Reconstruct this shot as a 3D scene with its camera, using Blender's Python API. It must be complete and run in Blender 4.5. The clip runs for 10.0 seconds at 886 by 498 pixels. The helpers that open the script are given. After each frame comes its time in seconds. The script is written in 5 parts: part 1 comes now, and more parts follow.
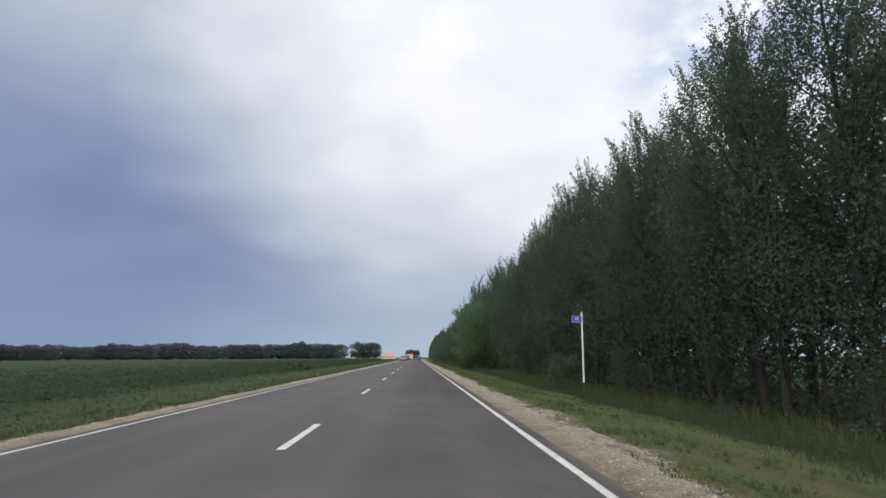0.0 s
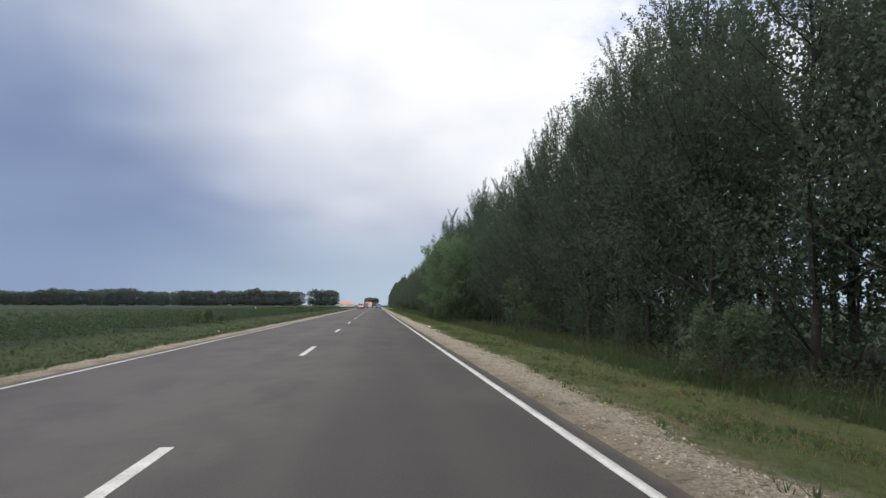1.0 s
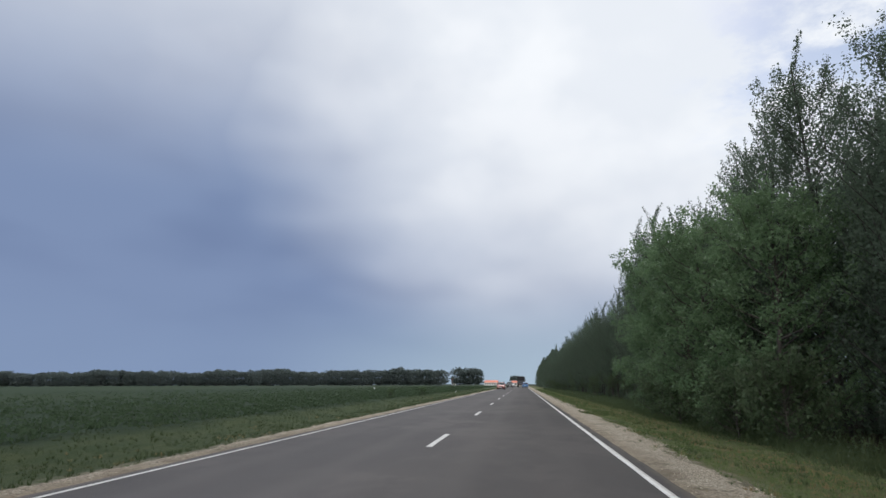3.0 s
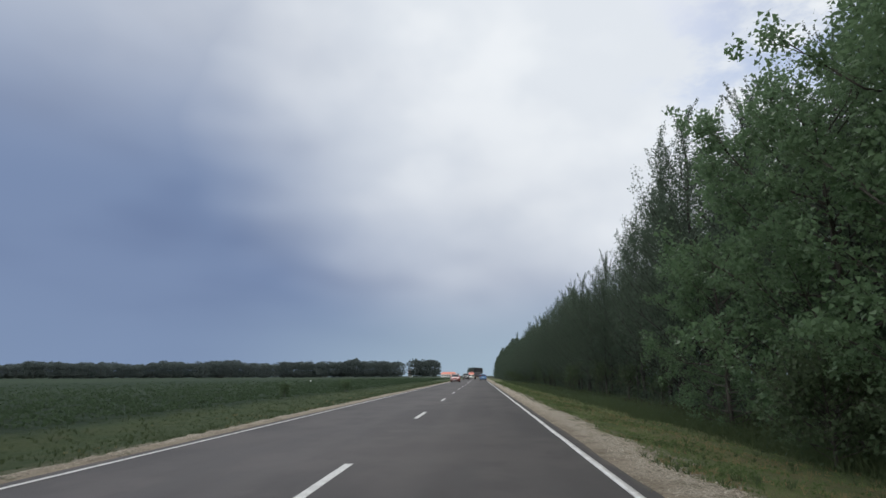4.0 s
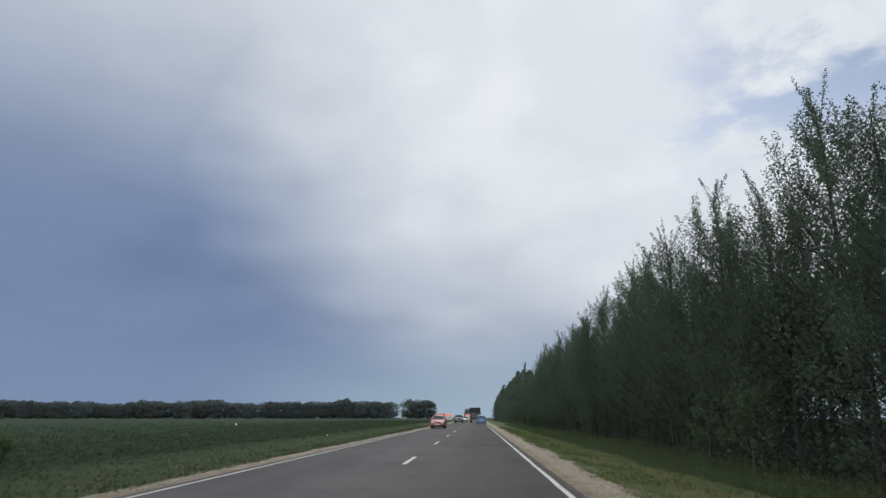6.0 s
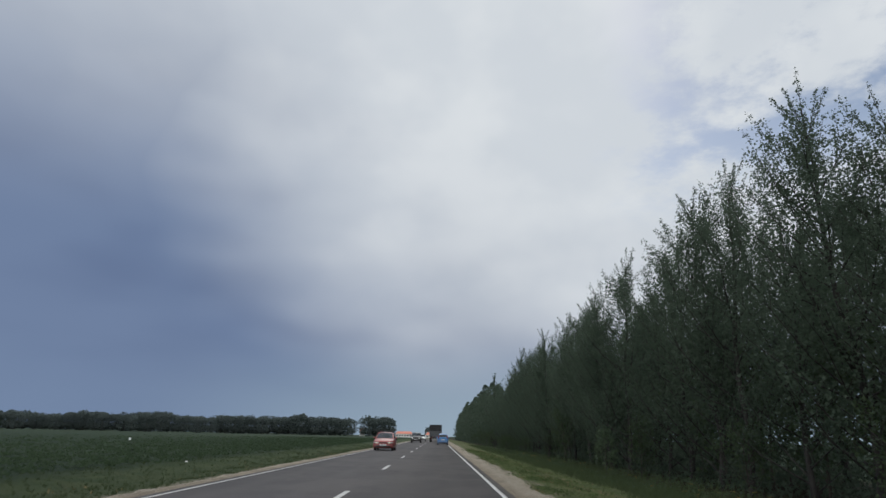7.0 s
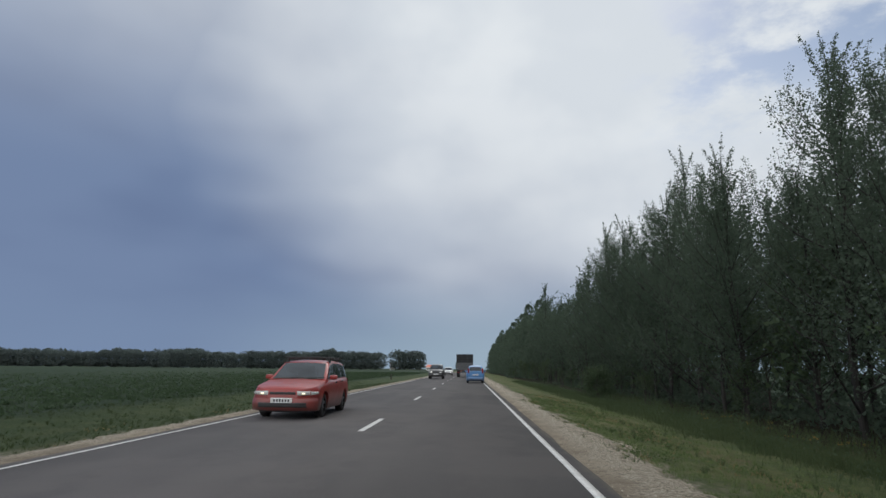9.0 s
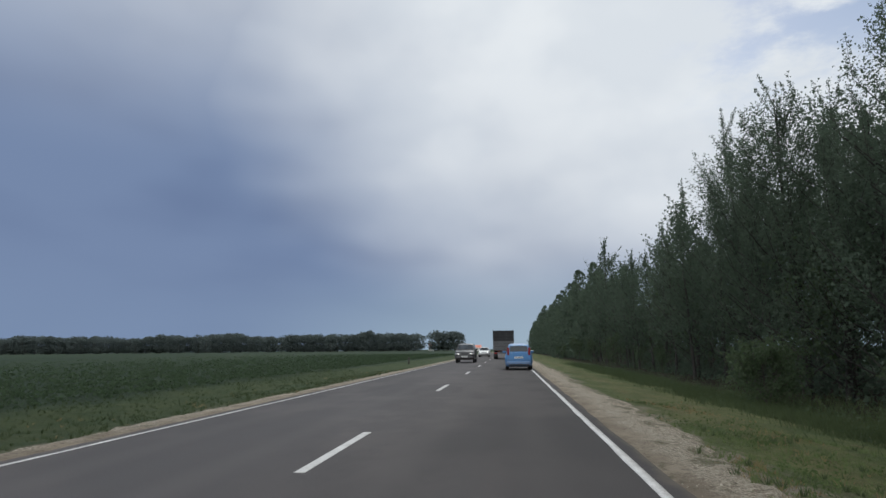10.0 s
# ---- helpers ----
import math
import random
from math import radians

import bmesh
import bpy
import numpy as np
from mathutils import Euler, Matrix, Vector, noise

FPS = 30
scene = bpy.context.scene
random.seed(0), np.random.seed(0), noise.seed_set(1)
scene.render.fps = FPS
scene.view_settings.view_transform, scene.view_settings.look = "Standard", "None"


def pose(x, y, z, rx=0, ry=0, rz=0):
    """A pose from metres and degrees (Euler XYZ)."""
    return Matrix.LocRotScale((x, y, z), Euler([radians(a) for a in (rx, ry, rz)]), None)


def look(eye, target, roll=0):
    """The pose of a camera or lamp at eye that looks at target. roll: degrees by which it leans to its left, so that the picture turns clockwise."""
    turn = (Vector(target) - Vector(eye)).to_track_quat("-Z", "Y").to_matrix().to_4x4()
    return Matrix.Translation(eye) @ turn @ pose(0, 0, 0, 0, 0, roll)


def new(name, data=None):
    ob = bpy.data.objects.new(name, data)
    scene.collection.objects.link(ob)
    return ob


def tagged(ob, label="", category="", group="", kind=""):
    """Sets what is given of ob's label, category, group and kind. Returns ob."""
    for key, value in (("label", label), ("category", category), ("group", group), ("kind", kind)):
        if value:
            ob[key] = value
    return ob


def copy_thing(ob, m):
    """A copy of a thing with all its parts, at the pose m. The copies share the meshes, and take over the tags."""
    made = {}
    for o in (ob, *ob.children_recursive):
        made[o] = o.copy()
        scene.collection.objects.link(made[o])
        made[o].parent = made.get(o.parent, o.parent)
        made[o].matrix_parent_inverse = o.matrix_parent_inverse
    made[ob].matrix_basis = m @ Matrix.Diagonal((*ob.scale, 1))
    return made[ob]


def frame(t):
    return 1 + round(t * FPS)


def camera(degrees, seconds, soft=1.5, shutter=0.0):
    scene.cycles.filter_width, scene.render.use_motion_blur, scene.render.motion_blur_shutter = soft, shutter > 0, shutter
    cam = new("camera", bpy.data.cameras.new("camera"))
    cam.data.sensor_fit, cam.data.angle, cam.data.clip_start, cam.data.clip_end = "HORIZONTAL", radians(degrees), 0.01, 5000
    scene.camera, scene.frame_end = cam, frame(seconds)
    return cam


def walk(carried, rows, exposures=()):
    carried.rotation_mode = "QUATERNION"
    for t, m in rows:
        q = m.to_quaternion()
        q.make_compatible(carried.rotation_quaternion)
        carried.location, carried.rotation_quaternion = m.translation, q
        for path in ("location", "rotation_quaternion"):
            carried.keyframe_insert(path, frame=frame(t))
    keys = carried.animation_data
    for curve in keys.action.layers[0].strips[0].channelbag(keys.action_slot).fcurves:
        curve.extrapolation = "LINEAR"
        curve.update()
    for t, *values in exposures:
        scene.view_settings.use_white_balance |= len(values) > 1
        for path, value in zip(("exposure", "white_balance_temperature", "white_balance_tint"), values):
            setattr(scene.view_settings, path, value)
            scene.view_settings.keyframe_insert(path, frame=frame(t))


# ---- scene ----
cam = camera(74.0, 10.0, soft=1.5)
walk(cam, [
    (0, pose(1.799, -8.241, 1.210, 100.38, 0.19, -2.52)),
    (0.2, pose(1.786, -4.334, 1.216, 97.75, 0.17, -2.99)),
    (0.3, pose(1.779, -2.422, 1.219, 97.92, 0.13, -3.84)),
    (0.5, pose(1.760, 1.238, 1.221, 99.94, -0.06, -2.79)),
    (0.7, pose(1.735, 4.636, 1.216, 98.02, -0.21, -3.02)),
    (0.8, pose(1.724, 6.298, 1.211, 97.16, -0.23, -4.05)),
    (1, pose(1.713, 9.715, 1.202, 95.44, -0.28, -6.52)),
    (1.2, pose(1.725, 13.407, 1.197, 94.76, 0.18, -1.07)),
    (1.3, pose(1.737, 15.323, 1.196, 94.39, 0.56, -3.08)),
    (1.5, pose(1.766, 19.166, 1.195, 94.89, 0.85, -3.03)),
    (1.7, pose(1.790, 22.915, 1.210, 93.47, 0.51, -4.46)),
    (1.8, pose(1.799, 24.780, 1.223, 93.17, 0.33, -3.48)),
    (2, pose(1.811, 28.585, 1.239, 95.11, -0.10, -3.26)),
    (2.2, pose(1.814, 32.560, 1.241, 97.01, -0.86, -1.58)),
    (2.3, pose(1.816, 34.576, 1.241, 97.11, -1.30, -2.07)),
    (2.5, pose(1.826, 38.549, 1.241, 99.16, -1.81, 0.81)),
    (2.7, pose(1.850, 42.339, 1.239, 102.78, -1.39, 3.74)),
    (2.8, pose(1.863, 44.181, 1.236, 102.87, -0.94, 4.91)),
    (3, pose(1.877, 47.819, 1.234, 102.88, 0.06, 7.46)),
    (3.2, pose(1.861, 51.475, 1.236, 103.10, 0.85, 7.71)),
    (4.3, pose(1.889, 71.455, 1.235, 101.75, -0.24, 2.68)),
    (4.5, pose(1.904, 74.791, 1.228, 101.65, 0.16, 4.52)),
    (5, pose(1.923, 84.109, 1.231, 101.34, 0.51, 4.28)),
    (5.2, pose(1.944, 87.770, 1.224, 101.03, 0.70, 3.11)),
    (5.5, pose(1.976, 93.312, 1.212, 99.84, 0.77, 3.73)),
    (5.7, pose(1.985, 97.253, 1.228, 102.25, 0.50, 3.37)),
    (6.8, pose(2.025, 117.473, 1.241, 108.30, -2.52, 2.33)),
    (7, pose(2.016, 120.601, 1.245, 107.63, -1.26, -0.48)),
    (7.2, pose(2.026, 124.013, 1.255, 106.08, -1.72, -0.35)),
    (7.3, pose(2.036, 125.794, 1.261, 106.32, -2.00, -0.87)),
    (7.5, pose(2.053, 129.315, 1.269, 105.43, -2.33, -0.09)),
    (7.7, pose(2.058, 132.623, 1.271, 104.46, -2.26, -0.46)),
    (7.8, pose(2.059, 134.251, 1.272, 104.98, -2.16, 0.62)),
    (8, pose(2.067, 137.641, 1.272, 103.92, -1.92, -0.66)),
    (8.2, pose(2.090, 141.355, 1.269, 103.28, -1.72, 0.22)),
    (8.3, pose(2.105, 143.278, 1.267, 103.54, -1.63, 0.07)),
    (8.5, pose(2.132, 147.076, 1.263, 103.05, -1.42, -0.60)),
    (9, pose(2.175, 155.765, 1.261, 101.47, -0.67, 2.48)),
    (9.2, pose(2.202, 159.241, 1.266, 101.21, -0.41, 3.38)),
    (9.3, pose(2.216, 161.011, 1.271, 101.43, -0.38, 3.37)),
    (9.5, pose(2.229, 164.607, 1.276, 100.00, -0.24, 3.04)),
    (9.7, pose(2.222, 168.262, 1.273, 100.18, 0.03, 5.30)),
    (9.8, pose(2.215, 170.104, 1.270, 99.27, 0.16, 4.34)),
    (10, pose(2.197, 173.804, 1.261, 99.63, 0.40, 6.33)),
], exposures=[(0, 0.15, 6450, 10), (0.5, 0.2, 6480, 10), (1, 0.27, 6540, 10), (1.5, 0.34, 6620, 10), (2, 0.35, 6620, 10), (2.5, 0.26, 6470, 10),
              (3, 0.07, 6300, 9), (4.5, -0.05, 6280, 8), (5.5, -0.05, 6280, 8), (7, -0.33, 6230, 7), (8, -0.3, 6230, 7), (9, -0.21, 6230, 7), (10, -0.15, 6230, 7)])

# world axes: y runs along the road, x to the right of it, z up; the road's centre line is x = 0

# ---- sky, sun, exposure ----
SUN_EL, SUN_AZ = 44.0, 4.0      # degrees; azimuth from +y towards +x
world = bpy.data.worlds.new("overcast_sky")
scene.world = world
world.use_nodes = True
wn, wl = world.node_tree.nodes, world.node_tree.links
wn.clear()


def wmath(op, a, b=None, clamp=False):
    n = wn.new("ShaderNodeMath")
    n.operation, n.use_clamp = op, clamp
    for i, v in enumerate((a, b)):
        if v is None:
            continue
        if hasattr(v, "links"):
            wl.new(v, n.inputs[i])
        else:
            n.inputs[i].default_value = v
    return n.outputs[0]


def wrange(v, a, b, c, d):
    n = wn.new("ShaderNodeMapRange")
    n.interpolation_type = "SMOOTHSTEP"
    wl.new(v, n.inputs[0])
    for i, x in enumerate((a, b, c, d)):
        n.inputs[i + 1].default_value = x
    return n.outputs[0]


def wmix(f, a, b):
    n = wn.new("ShaderNodeMix")
    n.data_type = "RGBA"
    wl.new(f, n.inputs[0])
    for i, v in ((6, a), (7, b)):
        if hasattr(v, "links"):
            wl.new(v, n.inputs[i])
        else:
            n.inputs[i].default_value = (*v, 1)
    return n.outputs[2]


sky = wn.new("ShaderNodeTexSky")
sky.sky_type, sky.sun_disc = "NISHITA", False
sky.sun_elevation, sky.sun_rotation = radians(SUN_EL), radians(SUN_AZ)
skydim = wn.new("ShaderNodeVectorMath")
skydim.operation = "SCALE"
wl.new(sky.outputs[0], skydim.inputs[0])
skydim.inputs[3].default_value = 0.10
wdir = wn.new("ShaderNodeTexCoord").outputs["Generated"]
wsep = wn.new("ShaderNodeSeparateXYZ")
wl.new(wdir, wsep.inputs[0])
dx, dy, dz = wsep.outputs
# cloud layer: the direction laid on a flat ceiling
height = wmath("ADD", wmath("MAXIMUM", dz, 0.0), 0.16)
wcomb = wn.new("ShaderNodeCombineXYZ")
wl.new(wmath("DIVIDE", dx, height), wcomb.inputs[0])
wl.new(wmath("DIVIDE", dy, height), wcomb.inputs[1])


def dnoise(scale, detail, seed, stretch):
    m = wn.new("ShaderNodeMapping")
    wl.new(wdir, m.inputs[0])
    m.inputs["Location"].default_value = (seed, seed * 0.7, seed * 1.3)
    m.inputs["Scale"].default_value = stretch
    n = wn.new("ShaderNodeTexNoise")
    n.inputs["Scale"].default_value, n.inputs["Detail"].default_value = scale, detail
    wl.new(m.outputs[0], n.inputs[0])
    return n.outputs[0]


def wnoise(scale, detail, rough, seed, stretch=(1, 1)):
    m = wn.new("ShaderNodeMapping")
    wl.new(wcomb.outputs[0], m.inputs[0])
    m.inputs["Location"].default_value = (seed, seed * 0.7, seed * 1.3)
    m.inputs["Scale"].default_value = (stretch[0], stretch[1], 1)
    n = wn.new("ShaderNodeTexNoise")
    n.inputs["Scale"].default_value, n.inputs["Detail"].default_value, n.inputs["Roughness"].default_value = scale, detail, rough
    wl.new(m.outputs[0], n.inputs[0])
    return n.outputs[0]


big = dnoise(2.4, 2, 3.1, (1, 1, 1.6))
bands = dnoise(3.0, 2, 7.7, (1, 1, 2.6))
fine = dnoise(6.0, 3, 1.4, (1, 1, 1.3))
holes = wmath("ADD", wmath("MULTIPLY", wnoise(2.2, 3, 0.5, 11.0), 0.55), wmath("MULTIPLY", wnoise(7.0, 7, 0.62, 4.0), 0.45))
# bright veil round the hidden sun
glow_dir = Vector((math.sin(radians(19)) * math.cos(radians(42)), math.cos(radians(19)) * math.cos(radians(42)), math.sin(radians(42))))
wdot = wn.new("ShaderNodeVectorMath")
wdot.operation = "DOT_PRODUCT"
wl.new(wdir, wdot.inputs[0])
wdot.inputs[1].default_value = glow_dir
g = wmath("ADD", wdot.outputs["Value"], wmath("MULTIPLY", wmath("SUBTRACT", big, 0.5), 0.14))
g = wmath("ADD", g, wmath("MULTIPLY", wmath("SUBTRACT", bands, 0.5), 0.09))
veil = wrange(g, 0.66, 0.95, 0.0, 1.0)
dark_cloud = wmix(wrange(bands, 0.35, 0.65, 0, 1), (0.172, 0.228, 0.374), (0.205, 0.268, 0.422))
bright_cloud = wmix(wrange(fine, 0.35, 0.7, 0, 1), (0.80, 0.82, 0.858), (0.90, 0.907, 0.925))
rest = wmath("MAXIMUM", wrange(dy, 0.35, -0.25, 0, 1.0), wrange(dz, 0.26, 0.74, 0, 0.9))
veil = wmath("MAXIMUM", veil, rest)     # thin cloud overhead; the pale cloud behind is unseen and added
bright_cloud = wmix(wrange(dy, 0.1, -0.5, 0, 1), bright_cloud, (1.6, 1.6, 1.62))     # unseen bright cloud added opposite the sun to light the wood's near side
cloud = wmix(veil, dark_cloud, bright_cloud)
low = wrange(dz, 0.0, 0.17, 1.0, 0.0)
haze = wmix(wrange(dx, -0.5, 0.02, 0, 1), (0.225, 0.298, 0.45), (0.40, 0.50, 0.585))
# unseen bright horizon added behind, for the same fill on the trees
haze = wmix(wrange(dy, 0.1, -0.5, 0, 1), haze, (1.25, 1.27, 1.3))
cloud = wmix(wmath("MULTIPLY", low, 0.85), cloud, haze)
gap = wmath("MULTIPLY", wrange(holes, 0.46, 0.62, 0, 1), wmath("MULTIPLY", wrange(dx, 0.2, 0.36, 0, 1), wrange(dz, 0.3, 0.45, 0, 1)))
cloud = wmix(wmath("MULTIPLY", gap, 0.9), cloud, skydim.outputs[0])
wbg = wn.new("ShaderNodeBackground")
wl.new(cloud, wbg.inputs[0])
wbg.inputs[1].default_value = 1.0
wl.new(wbg.outputs[0], wn.new("ShaderNodeOutputWorld").inputs[0])

sun_data = bpy.data.lights.new("sun", "SUN")
sun_data.energy, sun_data.angle, sun_data.color = 0.85, radians(22), (1.0, 0.96, 0.9)
sun = new("sun", sun_data)
sun_way = Vector((math.sin(radians(SUN_AZ)) * math.cos(radians(SUN_EL)), math.cos(radians(SUN_AZ)) * math.cos(radians(SUN_EL)), math.sin(radians(SUN_EL))))
sun.matrix_world = look(sun_way * 60, (0, 0, 0))

# ---- materials ----


class Shader:
    """A small builder for procedural materials on object-space positions."""

    def __init__(self, name, rough=0.8, metal=0.0, spec=0.5):
        self.m = bpy.data.materials.new(name)
        self.m.use_nodes = True
        self.n, self.l = self.m.node_tree.nodes, self.m.node_tree.links
        self.b = self.n["Principled BSDF"]
        self.b.inputs["Roughness"].default_value = rough
        self.b.inputs["Metallic"].default_value = metal
        self.b.inputs["Specular IOR Level"].default_value = spec
        self.pos = self.n.new("ShaderNodeNewGeometry").outputs["Position"]

    def plug(self, v, socket):
        if hasattr(v, "links"):
            self.l.new(v, socket)
        elif isinstance(v, tuple):
            socket.default_value = (*v, 1) if len(v) == 3 else v
        else:
            socket.default_value = v

    def noise(self, scale, detail=4, rough=0.55, stretch=(1, 1, 1), seed=0.0):
        mp = self.n.new("ShaderNodeMapping")
        self.l.new(self.pos, mp.inputs[0])
        mp.inputs["Scale"].default_value = stretch
        mp.inputs["Location"].default_value = (seed, seed * 1.7, seed * 0.3)
        t = self.n.new("ShaderNodeTexNoise")
        t.inputs["Scale"].default_value, t.inputs["Detail"].default_value, t.inputs["Roughness"].default_value = scale, detail, rough
        self.l.new(mp.outputs[0], t.inputs[0])
        return t.outputs[0]

    def ramp(self, v, a, b, c=0.0, d=1.0):
        r = self.n.new("ShaderNodeMapRange")
        r.interpolation_type = "SMOOTHSTEP"
        self.l.new(v, r.inputs[0])
        for i, x in enumerate((a, b, c, d)):
            r.inputs[i + 1].default_value = x
        return r.outputs[0]

    def math(self, op, a, b):
        r = self.n.new("ShaderNodeMath")
        r.operation = op
        self.plug(a, r.inputs[0])
        self.plug(b, r.inputs[1])
        return r.outputs[0]

    def mix(self, f, a, b, blend="MIX"):
        r = self.n.new("ShaderNodeMix")
        r.data_type, r.blend_type = "RGBA", blend
        self.plug(f, r.inputs[0])
        self.plug(a, r.inputs[6])
        self.plug(b, r.inputs[7])
        return r.outputs[2]

    def xyz(self):
        s = self.n.new("ShaderNodeSeparateXYZ")
        self.l.new(self.pos, s.inputs[0])
        return s.outputs

    def each(self):
        return self.n.new("ShaderNodeObjectInfo").outputs["Random"]

    def island(self):
        return self.n.new("ShaderNodeNewGeometry").outputs["Random Per Island"]

    def bump(self, v, strength, distance=0.02):
        b = self.n.new("ShaderNodeBump")
        b.inputs["Strength"].default_value, b.inputs["Distance"].default_value = strength, distance
        self.l.new(v, b.inputs["Height"])
        self.l.new(b.outputs[0], self.b.inputs["Normal"])

    def done(self, color=None, rough=None, emit=None, strength=1.0, trans=None, amount=0.3):
        if color is not None:
            self.plug(color, self.b.inputs["Base Color"])
        if rough is not None:
            self.plug(rough, self.b.inputs["Roughness"])
        if emit is not None:
            self.plug(emit, self.b.inputs["Emission Color"])
            self.b.inputs["Emission Strength"].default_value = strength
        if trans is not None:
            t = self.n.new("ShaderNodeBsdfTranslucent")
            self.plug(trans, t.inputs[0])
            x = self.n.new("ShaderNodeMixShader")
            x.inputs[0].default_value = amount
            self.l.new(self.b.outputs[0], x.inputs[1])
            self.l.new(t.outputs[0], x.inputs[2])
            self.l.new(x.outputs[0], self.n["Material Output"].inputs[0])
        return self.m


def plain(name, color, rough=0.6, metal=0.0, wear=0.12, scale=9.0, spec=0.5):
    s = Shader(name, rough, metal, spec)
    v = s.ramp(s.noise(scale, 5), 0.3, 0.7, 1 - wear, 1 + wear)
    c = s.n.new("ShaderNodeVectorMath")
    c.operation = "SCALE"
    c.inputs[0].default_value = color
    s.l.new(v, c.inputs[3])
    s.bump(s.noise(scale * 12, 3), 0.06, 0.003)
    return s.done(c.outputs[0])


def leafy(name, dark, light, dry, amount=0.3, rough=0.55, trans=None, spec=0.22):
    s = Shader(name, rough, 0, spec)
    c = s.mix(s.island(), dark, light)
    c = s.mix(s.math("MULTIPLY", s.each(), 0.35), c, dry)
    c = s.mix(s.ramp(s.noise(0.5, 3), 0.3, 0.7, 0, 0.4), c, dark)
    return s.done(c, trans=trans or tuple(v * 1.3 for v in light), amount=amount)


def asphalt():
    s = Shader("worn_asphalt", 0.9, 0, 0.3)
    x = s.xyz()[0]
    grit = s.noise(60, 4, 0.7)
    stain = s.noise(0.35, 5, 0.6, (1.0, 0.35, 1))
    patch = s.noise(1.6, 4, 0.6, (1.4, 0.25, 1), 5.0)
    c = s.mix(s.ramp(stain, 0.35, 0.68), (0.056, 0.051, 0.051), (0.075, 0.068, 0.067))
    c = s.mix(s.ramp(patch, 0.4, 0.75, 0, 0.5), c, (0.072, 0.068, 0.069))
    blot = s.noise(0.9, 5, 0.62, (0.8, 0.5, 1), 2.0)
    c = s.mix(s.ramp(blot, 0.42, 0.6, 0, 0.8), c, (0.094, 0.083, 0.081))
    c = s.mix(s.ramp(s.noise(0.22, 3, 0.5, (1.2, 0.6, 1), 8.0), 0.48, 0.62, 0, 0.75), c, (0.049, 0.045, 0.046))
    # paler wheel tracks, darker oil line between them
    ax = s.math("ABSOLUTE", x, 0)
    tracks = s.math("ABSOLUTE", s.math("SUBTRACT", s.math("ABSOLUTE", s.math("SUBTRACT", ax, 1.75), 0), 0.78), 0)
    c = s.mix(s.ramp(tracks, 0.0, 0.42, 0.45, 0.0), c, (0.089, 0.081, 0.079))
    oil = s.math("ABSOLUTE", s.math("SUBTRACT", ax, 1.75), 0)
    c = s.mix(s.ramp(oil, 0.0, 0.35, 0.25, 0.0), c, (0.062, 0.059, 0.06))
    c = s.mix(s.ramp(ax, 3.3, 3.65, 0, 0.35), c, (0.058, 0.055, 0.055))
    # sand blown over the ragged outer edge
    sand = s.math("ADD", ax, s.math("MULTIPLY", s.math("SUBTRACT", s.noise(1.4, 5, 0.7, (1, 0.6, 1), 15.0), 0.5), 0.5))
    c = s.mix(s.ramp(sand, 3.6, 3.78, 0, 0.8), c, (0.15, 0.122, 0.096))
    c = s.mix(s.ramp(grit, 0.35, 0.7, 0, 0.5), c, (0.107, 0.099, 0.096))
    s.bump(grit, 0.35, 0.006)
    return s.done(c)


def road_paint():
    s = Shader("worn_white_road_paint", 0.7)
    c = s.mix(s.ramp(s.noise(3, 5, 0.6), 0.3, 0.75), (0.62, 0.61, 0.585), (0.44, 0.43, 0.41))
    c = s.mix(s.ramp(s.noise(45, 4, 0.7), 0.5, 0.72, 0, 0.7), c, (0.2, 0.19, 0.19))
    s.bump(s.noise(60, 3), 0.2, 0.004)
    return s.done(c)


def gravel():
    s = Shader("pale_shoulder_gravel", 0.92, 0, 0.25)
    x = s.math("ABSOLUTE", s.xyz()[0], 0)
    c = s.mix(s.ramp(s.noise(1.1, 5, 0.65), 0.32, 0.7), (0.21, 0.172, 0.126), (0.34, 0.285, 0.213))
    chips = s.ramp(s.math("ADD", x, s.noise(1.5, 4)), 4.3, 4.75)
    pale = s.mix(s.ramp(s.noise(30, 4, 0.75), 0.38, 0.62), (0.2, 0.163, 0.12), (0.57, 0.51, 0.405))
    c = s.mix(s.math("MULTIPLY", chips, 0.85), c, pale)
    c = s.mix(s.ramp(s.noise(13, 5, 0.75), 0.5, 0.66, 0, 0.75), c, (0.115, 0.094, 0.07))
    weedy = s.math("ADD", s.noise(2.2, 5, 0.7, (1, 0.7, 1), 4.0), s.ramp(x, 4.1, 4.9, 0.0, 0.1))
    c = s.mix(s.ramp(weedy, 0.56, 0.7, 0, 0.7), c, (0.082, 0.082, 0.043))
    s.bump(s.math("ADD", s.noise(40, 5, 0.75), s.noise(9, 4, 0.7)), 1.0, 0.05)
    return s.done(c)


